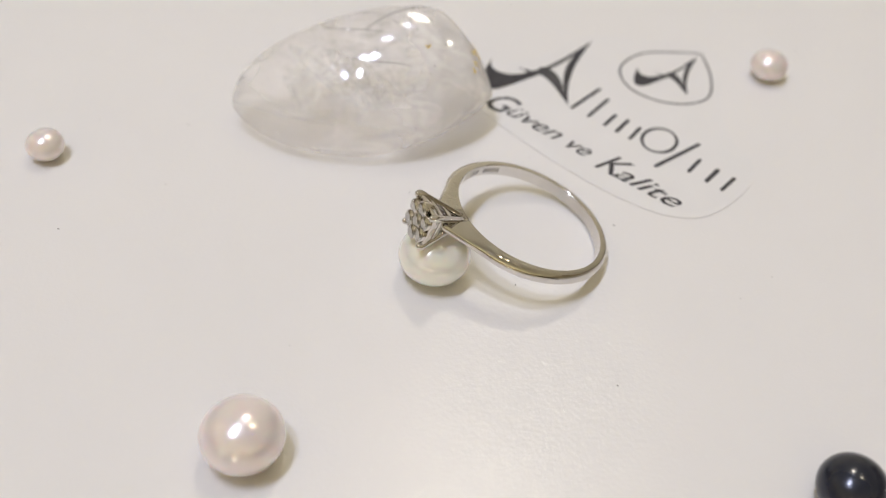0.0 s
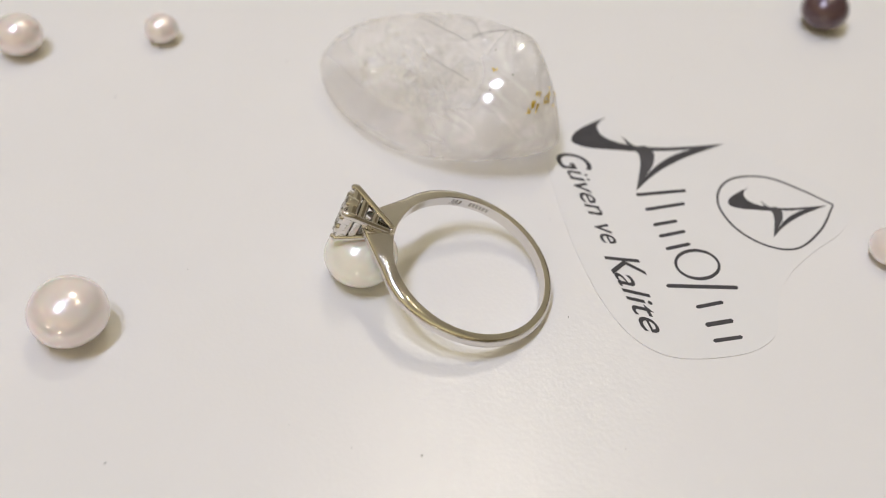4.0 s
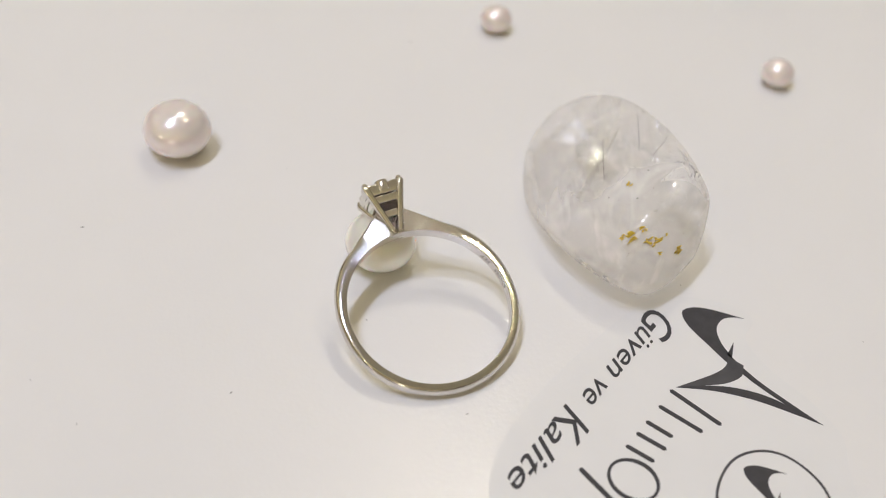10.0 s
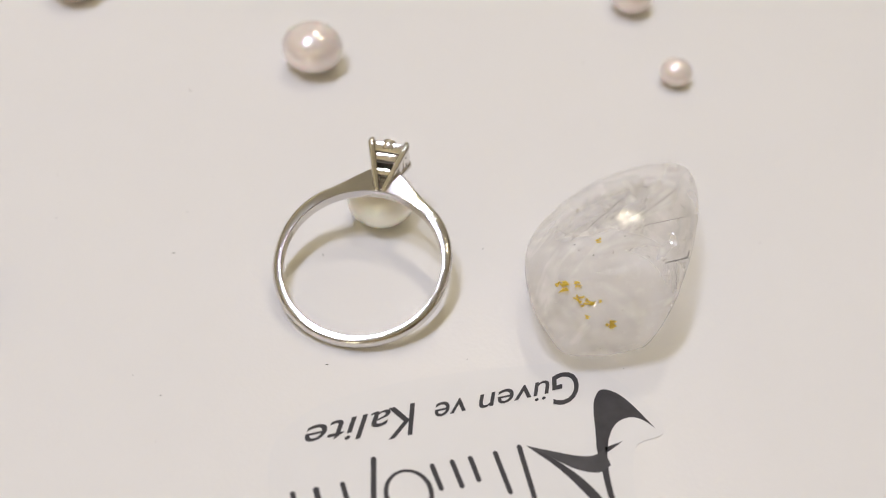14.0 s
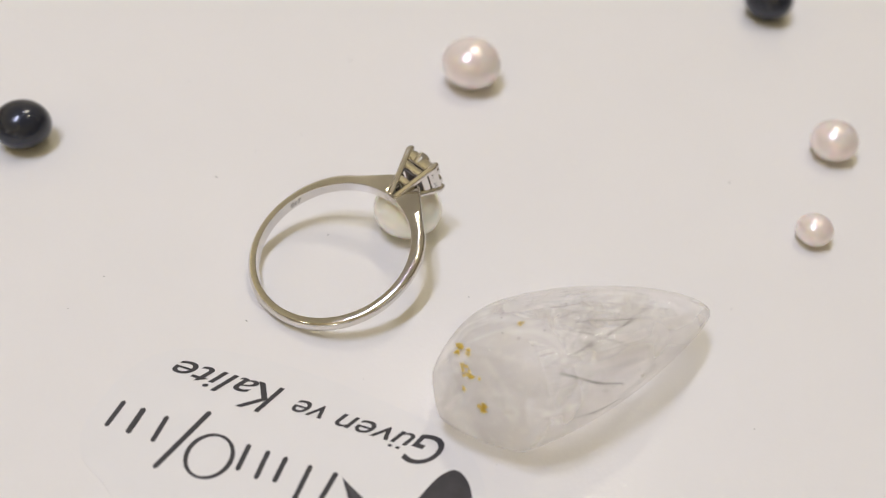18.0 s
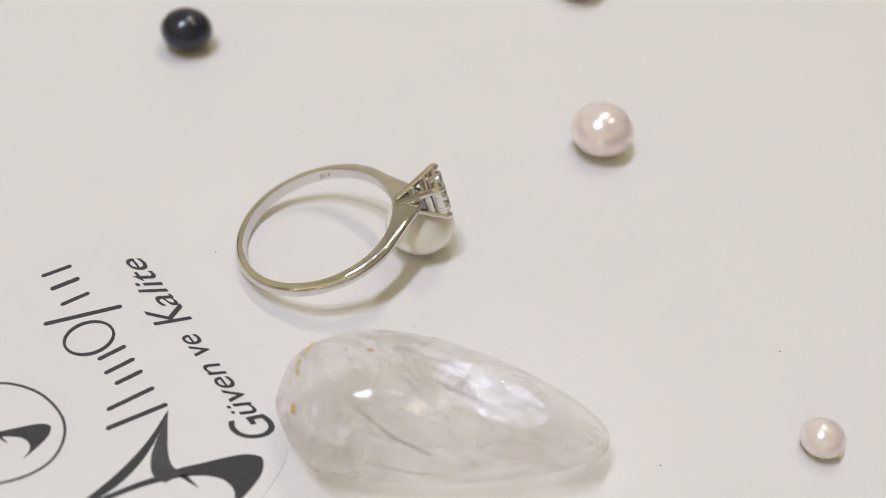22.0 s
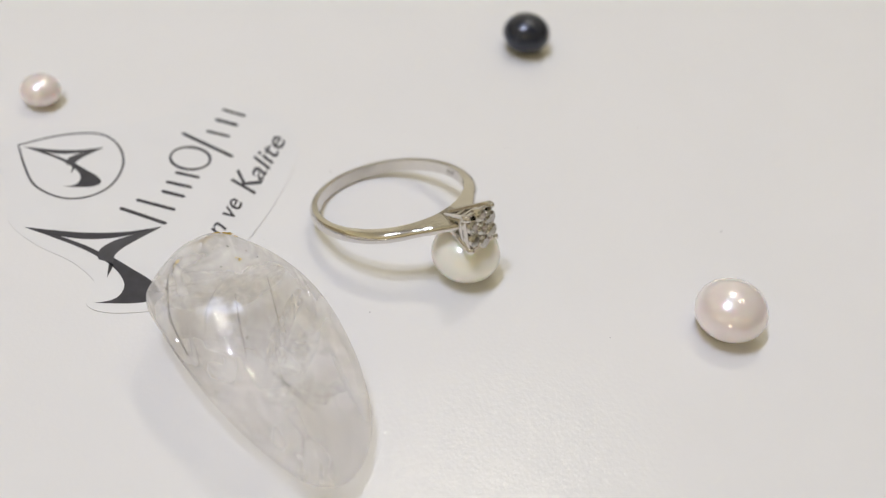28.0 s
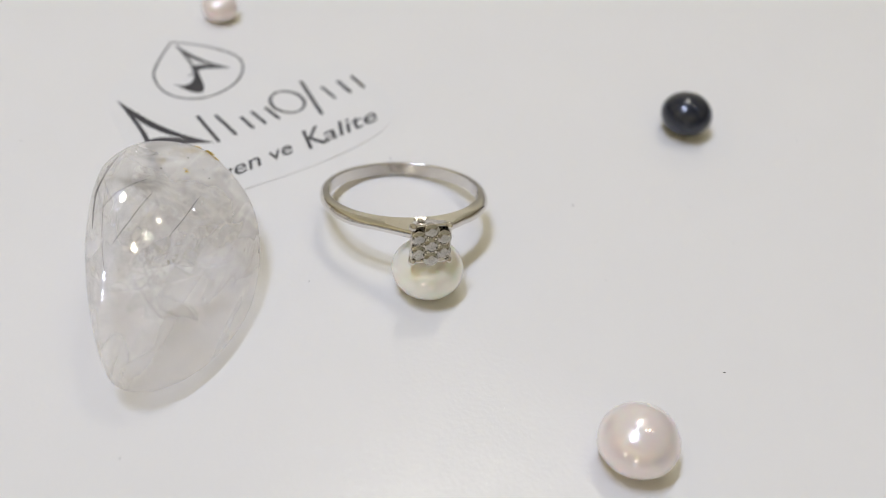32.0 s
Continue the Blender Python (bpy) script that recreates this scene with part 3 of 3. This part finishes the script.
    # marks stamped inside the shank
    for words, angle in (("333", 293), ("017", 80)):
        txt = lettering("stamp", words, GOLD_DARK, ob, "fineness figures stamped inside the shank")
        a = radians(angle)
        r = (ri - 0.03) * MM
        inward = Vector((-math.cos(a), -math.sin(a), 0))
        along = Vector((math.sin(a), -math.cos(a), 0))
        m = Matrix((along, Vector((0, 0, 1)), inward)).transposed().to_4x4()
        txt.matrix_basis = Matrix.Translation(Vector((r * math.cos(a), r * math.sin(a), -0.4 * MM)) + along * -0.7 * MM + inward * 0.05 * MM) @ m @ Matrix.Diagonal((0.9 * MM, 0.95 * MM, MM, 1))
    for k in range(6):
        a = radians(281 - 2.6 * k)
        bm = bmesh.new()
        box(bm, (-0.01 * MM, -0.13 * MM, -0.28 * MM), (0.01 * MM, 0.13 * MM, 0.28 * MM))
        bar = part("stamp_bar", bm, GOLD_DARK, ob, smooth=False)
        bar.matrix_basis = Matrix.Translation(((ri - 0.03) * MM * math.cos(a), (ri - 0.03) * MM * math.sin(a), 0)) @ Matrix.Rotation(a, 4, "Z")
    riding(ob, pose(11.46 * MM, -0.29 * MM, 3.86 * MM, 0, 0, -154.42) @ pose(0, 0, 0, 0, -18.70, 0) @ pose(0, 0, 0, -1.37, 0, 0))


# ---- the rock crystal ----
# how far the pebble's tangent planes lie from its middle (mm), as a smooth function of the way they face
SUPPORT = (6.582, 0.430, 2.688, 3.931, 5.838, -8.281, -2.238, -3.383, -3.234, 9.737, -1.104, 2.302, 0.966, -3.292, 1.416, -0.170, 2.001, 3.050, -2.331, -1.607, 7.814, 3.288, 2.369, 8.935, -14.070, 0.359, -6.581, -4.967, 19.519, -8.205, -4.232, -11.797, -22.589, 20.626, 6.432, 6.333, 7.788, -4.449, -10.538, -4.378, -3.086, 0.814, 7.588, -19.178, -4.977, -7.961, -1.719, 4.533, -16.590, 9.869, 0.098, 7.080, 20.349, -19.061, -1.369, -0.418, 0.833, -1.638, -9.445, 24.712, 6.948, -4.668, 0.279, 2.371)


def ways(n):
    """Unit ways spread evenly over the sphere, one a row."""
    i = np.arange(n) + 0.5
    up, round_ = np.arccos(1 - 2 * i / n), math.pi * (1 + 5 ** 0.5) * i
    return np.stack((np.cos(round_) * np.sin(up), np.sin(round_) * np.sin(up), np.cos(up)), 1)


def support(d):
    x, y, z = d[:, 0], d[:, 1], d[:, 2]
    return np.stack([x ** a * y ** b * z ** c for a in range(8) for b in range(8 - a) for c in range(min(2, 8 - a - b))], 1) @ np.array(SUPPORT)


FACES = ways(3000)
PLANES = support(FACES)


def crystal_reach(d):
    """The stone's reach (mm) from its middle along the unit ways d: all its tangent planes, worn round where they meet."""
    c = np.maximum(np.asarray(d) @ FACES.T, 0) / PLANES
    top = c.max(1)
    return 1 / (top * ((c / top[:, None]) ** 300).mean(1) ** (1 / 300) * 1.022)


CRYSTAL = Vector((-6.31, 20.54, 6.15))


def on_crystal(p, depth=0.0):
    """The place under the stone's skin (mm, stone's own space) straight out from its middle towards p (mm on the stand)."""
    d = (Vector(p) - CRYSTAL).normalized()
    return d * (crystal_reach(np.array([d]))[0] - depth)


def crystal():
    bm = bmesh.new()
    bmesh.ops.create_icosphere(bm, subdivisions=6, radius=1.0)
    bm.verts.index_update()
    reach = crystal_reach(np.array([v.co.normalized()[:] for v in bm.verts]))
    # tumbling has rounded what is left of the tangent planes' edges
    ends = np.array([[v.index for v in e.verts] for e in bm.edges])
    count = np.bincount(ends.ravel(), minlength=len(reach))
    for pull in (0.65, -0.67) * 10:
        total = np.bincount(ends[:, 0], reach[ends[:, 1]], len(reach)) + np.bincount(ends[:, 1], reach[ends[:, 0]], len(reach))
        reach = (1 - pull) * reach + pull * total / count
    for v, far in zip(bm.verts, reach):
        d = v.co.normalized()
        r = far * (1 + 0.004 * noise.noise(d * 4.0) + 0.0012 * noise.noise(d * 9.0))
        v.co = d * r * MM
        v.co.z = max(v.co.z, (-CRYSTAL.z + 0.03) * MM)
    ob = part("rock_crystal", bm, QUARTZ)
    tagged(ob, "tumbled clear rock crystal with cloudy veils, dark needles and yellow stains", "crystal")
    riding(ob, pose(CRYSTAL.x * MM, CRYSTAL.y * MM, CRYSTAL.z * MM))
    rng = random.Random(11)
    # needles inside: ends on the stand's own coordinates, sag
    for p, q, depth, thick in (
        ((-2.2, 28.6, 12.2), (-9.7, 28.4, 8.0), 0.12, 0.13),
        ((-6.5, 23.4, 13.2), (-14.5, 23.8, 11.2), 0.35, 0.06),
        ((-2.8, 18.6, 10.7), (-11.3, 19.2, 10.9), 0.25, 0.06),
        ((3.4, 23.2, 10.5), (-2.2, 25.7, 13.4), 0.15, 0.05),
        ((-4.7, 24.9, 14.0), (-10.6, 26.9, 11.6), 0.30, 0.05),
        ((-2.4, 30.3, 7.2), (-11.6, 27.4, 3.0), 0.15, 0.05),
    ):
        a, b = on_crystal(p, depth), on_crystal(q, depth)
        pts = []
        bend = Vector((rng.uniform(-1, 1), rng.uniform(-1, 1), rng.uniform(-0.6, 0.2))) * 0.6
        for k in range(13):
            t = k / 12
            flat = a.lerp(b, t)
            skin = flat.normalized() * (crystal_reach(np.array([flat.normalized()[:]]))[0] - depth)
            pts.append((flat.lerp(skin, 0.75) + bend * 0.3 * math.sin(math.pi * t) + Vector((0, 0, 0.06 * math.sin(9 * t)))) * MM)
        bm = bmesh.new()
        sweep(bm, pts, [thick * 0.75 * MM * (0.45 + 0.55 * math.sin(math.pi * (0.12 + 0.8 * k / 12))) for k in range(13)], 6)
        part("needle", bm, NEEDLE, ob, "dark thin needle inside the crystal")
    # milky veils inside, and silky sheets turned to imitate the stone's inner reflections
    # the dense upright sheet is placed to hide the label from the camera
    for (cx, cy, cz), (ax, ay, *tilt), size, wide, wave, film in (((-13, 21, 7), (62, 20), 6.5, 3.6, 0.7, VEIL), ((1.2, 22.5, 5.5), (78, 90), 7.0, 5.0, 0.6, VEIL_SCREEN), ((-9.0, 20.0, 6.0), (70, 65), 6.0, 4.0, 0.5, VEIL), ((-13, 18.9, 6.9), (-24.4, -12), 6.0, 2.2, 0.22, GLINT_SHEET), ((-16.8, 16.0, 6.0), (-31.2, -128.4), 3.6, 1.9, 0.2, GLINT_SHEET), ((-13.0, 18.6, 7.3), (4, -35, 14), 7.0, 1.3, 0.2, VEIL_SOFT), ((-7.8, 18.6, 7.0), (80, -30.4, 16), 7.5, 1.9, 0.35, VEIL_SOFT),
                                                        ((-0.1, 28.0, 7.6), (24.5, 172), 1.7, 1.3, 0.35, GLINT_SHEET), ((-17.5, 17.4, 6.3), (30.7, 53.6), 3.0, 1.0, 0.25, GLINT_SHEET), ((-8.0, 24.5, 10.8), (24.5, -125), 2.6, 1.8, 0.3, GLINT_SHEET)):
        bm = bmesh.new()
        turn = pose(0, 0, 0, ax, sum(tilt), ay).to_3x3()
        seed = Vector((cx, cy, cz))
        grid = {}
        for i in range(25):
            for j in range(13):
                u, w = i / 12 - 1, j / 6 - 1
                k = math.sqrt(max(0.0, 1 - 0.5 * w * w))
                p = turn @ Vector((u * size * k, w * wide * math.sqrt(max(0.0, 1 - 0.5 * u * u)), 0.6 * wave * u * u + wave * noise.noise(Vector((u * 1.5, w * 1.5, cx)))))
                grid[i, j] = bm.verts.new((p + seed - CRYSTAL) * MM)
        for i in range(24):
            for j in range(12):
                bm.faces.new((grid[i, j], grid[i + 1, j], grid[i + 1, j + 1], grid[i, j + 1]))
        reach = crystal_reach(np.array([v.co.normalized()[:] for v in bm.verts]))
        for v, far in zip(bm.verts, reach):
            if v.co.length > far * MM * 0.94:
                v.co = v.co.normalized() * far * MM * 0.94
        part("inner_sheet", bm, film, ob, "thin milky or silky sheet inside the crystal, in part imitating inner glints")
    # yellow iron stains just under the skin
    for p, s in (((4.2, 20.3, 8.9), 0.3), ((4.3, 21.4, 9.2), 0.65), ((4.0, 22.3, 10.0), 0.35), ((4.9, 23.0, 9.0), 0.45), ((5.0, 24.1, 8.8), 0.5), ((4.3, 25.2, 9.4), 0.25), ((4.5, 26.9, 7.1), 0.55), ((5.6, 24.6, 7.6), 0.25), ((-0.6, 21.4, 12.2), 0.3)):
        bm = bmesh.new()
        for k in range(7):
            c = Vector(p) + Vector((rng.uniform(-1, 1), rng.uniform(-1, 1), rng.uniform(-1, 1))) * s * 0.8
            at = on_crystal(c, 0.03) * MM
            out = at.normalized()
            u = out.orthogonal().normalized()
            u = Matrix.Rotation(rng.uniform(0, 6.28), 3, out) @ u
            w = out.cross(u)
            m = rng.randint(5, 7)
            loop = [(rng.uniform(0.35, 1.0) * s * 0.78 * MM, 2 * math.pi * i / m) for i in range(m)]
            lo = [bm.verts.new(at + r * (math.cos(f) * u * 1.6 + math.sin(f) * w * 0.7)) for r, f in loop]
            hi = [bm.verts.new(at + out * 0.04 * MM + r * 0.8 * (math.cos(f) * u * 1.6 + math.sin(f) * w * 0.7)) for r, f in loop]
            bm.faces.new(hi)
            bm.faces.new(lo[::-1])
            for i in range(m):
                bm.faces.new((lo[i], lo[(i + 1) % m], hi[(i + 1) % m], hi[i]))
        part("stain", bm, STAIN, ob, "yellow iron stain in the crystal", smooth=False)
    # bright flakes: small fractures that catch the lamps
    for k in range(200):
        d = Vector((rng.gauss(0, 1), rng.gauss(0, 0.8), rng.gauss(0.35, 0.6))).normalized()
        far = crystal_reach(np.array([d[:]]))[0]
        at = d * (far - rng.uniform(0.06, 0.7)) * MM
        if at.z < -5.0 * MM:
            continue
        face = Vector((rng.gauss(0, 0.5), rng.gauss(0, 0.5), 1)).normalized()
        u = Matrix.Rotation(rng.uniform(0, 6.28), 3, face) @ face.orthogonal().normalized()
        w = face.cross(u)
        size = rng.choice((0.07, 0.10, 0.14, 0.2, 0.3))
        m = 7
        bm = bmesh.new()
        ring_ = [bm.verts.new(at + (math.cos(6.283 * i / m) * u * rng.uniform(0.5, 1.7) + math.sin(6.283 * i / m) * w * rng.uniform(0.2, 0.6)) * size * MM + face * rng.uniform(-0.05, 0.05) * MM) for i in range(m)]
        mid = bm.verts.new(at + face * 0.05 * MM)
        for i in range(m):
            bm.faces.new((ring_[i], ring_[(i + 1) % m], mid))
        part("fracture_flake", bm, FLAKE, ob, smooth=False)
    # chips in lines along the ridges: each line is turned to glint at the camera
    for p, q, facing, many in (((-8.4, 26.5, 12.5), (0.4, 30.3, 6.4), (0.47, 0.0, 0.88), 26), ((-6.5, 24.7, 13.8), (-0.7, 26.2, 12.8), (0.38, -0.33, 0.86), 18),
                               ((-3.0, 29.0, 9.0), (3.5, 27.5, 7.5), (0.06, 0.41, 0.91), 22), ((-21.0, 18.6, 6.6), (-5.0, 18.3, 9.6), (-0.13, -0.49, 0.86), 18)):
        for k in range(many):
            c = Vector(p).lerp(Vector(q), rng.random()) + Vector((rng.gauss(0, 0.7), rng.gauss(0, 0.7), rng.gauss(0, 0.7)))
            at = on_crystal(c, rng.uniform(0.03, 0.4)) * MM
            face = (Vector(facing) + Vector((rng.gauss(0, 0.14), rng.gauss(0, 0.14), 0))).normalized()
            u = Matrix.Rotation(rng.uniform(0, 6.28), 3, face) @ face.orthogonal().normalized()
            w = face.cross(u)
            size = rng.choice((0.10, 0.14, 0.2, 0.3)) * MM
            bm = bmesh.new()
            rim = [bm.verts.new(at + (math.cos(1.0472 * i) * u * rng.uniform(0.6, 1.5) + math.sin(1.0472 * i) * w * rng.uniform(0.3, 0.7)) * size) for i in range(6)]
            mid = bm.verts.new(at + face * 0.02 * MM)
            for i in range(6):
                bm.faces.new((rim[i], rim[(i + 1) % 6], mid))
            part("fracture_flake", bm, FLAKE, ob, smooth=False)
    # thin grey cracks, most of them at the blunt end and along the lower edge
    for k in range(64):
        if k % 2:
            d = Vector((rng.uniform(0.3, 1.0), rng.gauss(0, 0.6), rng.gauss(0.25, 0.35))).normalized()
        else:
            d = Vector((rng.gauss(0, 1), rng.gauss(0, 1), rng.gauss(0.15, 0.45))).normalized()
        at = d * (crystal_reach(np.array([d[:]]))[0] - rng.uniform(0.03, 0.25)) * MM
        if at.z < -4.5 * MM:
            continue
        u = Matrix.Rotation(rng.uniform(0, 6.28), 3, d) @ d.orthogonal().normalized()
        w = d.cross(u)
        size = rng.choice((0.12, 0.2, 0.3, 0.5)) * MM
        bm = bmesh.new()
        pts = [at + u * size * (i / 2 - 1) + w * size * rng.uniform(-0.3, 0.3) for i in range(5)]
        sweep(bm, pts, [0.008 * MM, 0.03 * MM, 0.045 * MM, 0.025 * MM, 0.008 * MM], 5)
        part("crack", bm, CRACK, ob)
    # two pale bowed cracks near the blunt end
    for way in (((6.5, 20.9, 5.8), (6.2, 20.9, 7.4), (5.5, 21.4, 8.2), (5.2, 22.6, 8.6)), ((5.2, 23.6, 7.9), (5.7, 23.2, 6.9), (6.0, 22.9, 6.2))):
        pts = [on_crystal(Vector(p), 0.12) * MM for p in way]
        fine = [pts[0]]
        for i in range(len(pts) - 1):
            p0, p1, p2, p3 = pts[max(i - 1, 0)], pts[i], pts[i + 1], pts[min(i + 2, len(pts) - 1)]
            for k in range(1, 7):
                t = k / 6
                fine.append(0.5 * (2 * p1 + (p2 - p0) * t + (2 * p0 - 5 * p1 + 4 * p2 - p3) * t * t + (3 * p1 - p0 - 3 * p2 + p3) * t ** 3))
        bm = bmesh.new()
        sweep(bm, fine, [0.06 * MM] * len(fine), 6)
        part("pale_crack", bm, FLAKE, ob, "thin pale bowed crack in the crystal")
    # dark pits on the skin
    for p in ((-3.7, 29.1, 11.7), (6.4, 20.3, 4.1), (0.0, 19.0, 10.4), (1.3, 22.0, 11.7), (-2.0, 24.1, 13.8)):
        bm = bmesh.new()
        bmesh.ops.create_icosphere(bm, subdivisions=2, radius=0.13 * MM, matrix=Matrix.Translation(on_crystal(p, 0.08) * MM))
        part("pit", bm, NEEDLE, ob, "dark pit in the crystal's skin")


# ---- the paper label ----
def label_paper():
    ob = new("paper_label")
    tagged(ob, "torn translucent paper label printed with a black logo and slogan", "paper label")
    bm = bmesh.new()
    edge = ((-7, -9.2), (-3, -9.8), (6, -10.5), (13.7, -10.3), (19.4, -9.2), (22.8, -7.2), (24.6, -4.5), (25.4, 0), (25.2, 4.2), (23.4, 7.4), (19.5, 9.4), (16, 12.5), (13.2, 17),
            (10.8, 22), (7.5, 25), (3.5, 24.6), (0, 21.5), (-3.5, 18.6), (-6.6, 16.5), (-8.6, 12), (-9.4, 7.5), (-10.6, 4.2), (-12, 2.4), (-14.8, 1.9), (-15.2, -0.5), (-13.8, -4), (-12, -6.6), (-9.6, -8.5))
    sheet(bm, rounded(edge, 5), 0.01, 0.11)
    part("paper", bm, PAPER, ob, smooth=False)
    z0, z1 = 0.10, 0.14

    swoosh = ((-10.6, -4.85), (-12.0, -4.1), (-13.1, -2.25), (-14.3, 1.05, 1), (-13.5, -0.15), (-12.4, -0.8), (-10.9, -0.6), (-9.65, 0.45), (-8.55, 2.25), (-7.75, 4.6), (-7.2, 7.3), (-6.8, 11.5), (-6.6, 14.4, 1),
              (-6.35, 11.3), (-6.65, 6.9), (-7.1, 4.3), (-7.4, 2.3), (-8.1, 0.0), (-8.8, -2.35), (-9.5, -3.9))
    wedge = ((-8.1, 2.3, 1), (-8.15, 4.2, 1), (-6.65, 4.75), (-4.65, 3.9), (-2.8, 2.2), (-0.6, 0.1, 1), (-3.2, 1.45), (-5.2, 2.4), (-6.8, 2.75))
    arm = ((-0.6, 0.1, 1), (-3.1, 2.6), (-5.1, 5.6), (-6.25, 9.1), (-6.6, 14.4, 1), (-5.75, 10.9), (-4.7, 7.3), (-2.95, 3.5))
    thorn = ((-10.4, 1.8, 1), (-9.3, 2.3), (-8.2, 2.75, 1), (-8.3, 2.1, 1))
    for scale, dx, dy, mat in ((1.0, 0.0, 0.0, INK), (0.62, 10.35, 13.45, INK)):
        for shape, ink in ((swoosh, mat), (wedge, INK_GREY), (arm, mat), (thorn, mat)):
            bm = bmesh.new()
            sheet(bm, [(p[0] * scale + dx, p[1] * scale + dy) for p in rounded(shape, 4)], z0, z1 + (0.012 if shape is wedge else 0.024 if shape is arm else 0))
            part("logo_stroke", bm, ink, ob, smooth=False)
    # the drop round the small mark
    drop = rounded(((3.9, 9.1), (0.9, 10.6), (-0.45, 13.4), (0.3, 17.3), (3.1, 20.5), (6.3, 23.3, 1), (9.9, 19.8), (12.2, 15.6), (11.2, 12.2), (8.0, 9.7)), 8)
    mid = Vector((6.0, 15.0))
    bm = bmesh.new()
    o, i = [], []
    for p in drop:
        d = (Vector(p) - mid).normalized()
        o.append(((p[0] + 0.14 * d.x), (p[1] + 0.14 * d.y)))
        i.append(((p[0] - 0.14 * d.x), (p[1] - 0.14 * d.y)))
    n = len(o)
    vs = [[bm.verts.new((p[0] * MM, p[1] * MM, z * MM)) for p in loop] for loop, z in ((o, z0), (o, z1), (i, z1), (i, z0))]
    for a, b in zip(vs, vs[1:] + vs[:1]):
        for k in range(n):
            bm.faces.new((a[k], a[(k + 1) % n], b[(k + 1) % n], b[k]))
    bmesh.ops.recalc_face_normals(bm, faces=bm.faces[:])
    part("logo_outline", bm, INK_GREY, ob, smooth=False)
    # the printed name as plain bars and an oval
    for x0, y0, x1, y1, w in ((0.15, -0.05, 0.55, 6.0, 0.52), (2.75, 0.1, 2.65, 4.95, 0.5), (5.35, 0.1, 5.25, 2.9, 0.5), (7.25, 0.1, 7.05, 3.2, 0.5), (9.3, 0.1, 9.1, 3.0, 0.5),
                              (14.7, -2.0, 16.5, 5.7, 0.55), (18.3, 0.1, 18.2, 3.1, 0.5), (20.9, 0.1, 20.9, 3.1, 0.6), (23.15, 0.05, 23.25, 3.15, 0.5)):
        bm = bmesh.new()
        d = Vector((x1 - x0, y1 - y0)).normalized() * 0.2
        s = Vector((d.y, -d.x)).normalized() * w / 2
        a, b = Vector((x0, y0)), Vector((x1, y1))
        sheet(bm, [a - s, a - d, a + s, b + s, b + d, b - s], z0, z1)
        part("name_bar", bm, INK, ob, smooth=False)
    bm = bmesh.new()
    n = 40
    vs = [[bm.verts.new(((12.3 + rx * math.cos(2 * math.pi * k / n)) * MM, (2.66 + ry * math.sin(2 * math.pi * k / n)) * MM, z * MM)) for k in range(n)] for rx, ry, z in ((2.42, 2.7, z0), (2.42, 2.7, z1), (1.95, 2.4, z1), (1.95, 2.4, z0))]
    for a, b in zip(vs, vs[1:] + vs[:1]):
        for k in range(n):
            bm.faces.new((a[k], a[(k + 1) % n], b[(k + 1) % n], b[k]))
    bmesh.ops.recalc_face_normals(bm, faces=bm.faces[:])
    part("name_oval", bm, INK, ob, smooth=False)
    # the slogan
    for words, x0, x1, y, size in (("G", -8.6, -4.9, -7.9, 5.6), ("üven", -5.5, 2.7, -7.3, 3.6), ("ve", 4.2, 7.4, -7.1, 3.6), ("K", 9.0, 12.9, -7.6, 5.4), ("alite", 11.7, 20.9, -7.4, 3.9)):
        txt = lettering("slogan", words, INK, ob)
        lo = min(v.co.x for v in txt.data.vertices)
        hi = max(v.co.x for v in txt.data.vertices)
        k = (x1 - x0) / (hi - lo)
        txt.matrix_basis = Matrix.Translation((x0 * MM, y * MM, z1 * MM)) @ Matrix.Rotation(radians(2.0), 4, "Z") @ Matrix.Diagonal((k * MM, size * MM, MM, 1)) @ Matrix.Translation((-lo, 0, 0))
    riding(ob, pose(18.20 * MM, 25.75 * MM, 0, 0, 0, -38.19))


# ---- the blue stone at the rim ----
def blue_stone():
    bm = bmesh.new()
    bmesh.ops.create_icosphere(bm, subdivisions=5, radius=1.0)
    for v in bm.verts:
        d = v.co.normalized()
        q = (abs(d.x) ** 3 + abs(d.y) ** 3 + abs(d.z) ** 3) ** (-1 / 3)
        q *= 1 + 0.08 * noise.noise(d * 1.6 + Vector((3, 1, 7)))
        v.co = Vector((d.x * 9.0, d.y * 6.0, d.z * 3.6)) * q * MM
    low = min(v.co.z for v in bm.verts)
    for v in bm.verts:
        v.co.z -= low
    ob = part("blue_stone", bm, BLUE)
    tagged(ob, "polished bright blue tumbled stone near the turntable's rim", "stone")
    riding(ob, pose(-74.5 * MM, 51.5 * MM, 0, 0, 0, 150))


room()
ceiling_lamps()
stand()
for spec in PEARLS:
    pearl(*spec)
ring()
crystal()
label_paper()
blue_stone()


def motions():
    """Everything on the stand turns with it about its upright axis."""
    for ob, m in MOVING:
        walk(ob, [(k * 0.5, pose(0, 0, 0, 0, 0, turned(k * 0.5)) @ m) for k in range(65)])


motions()
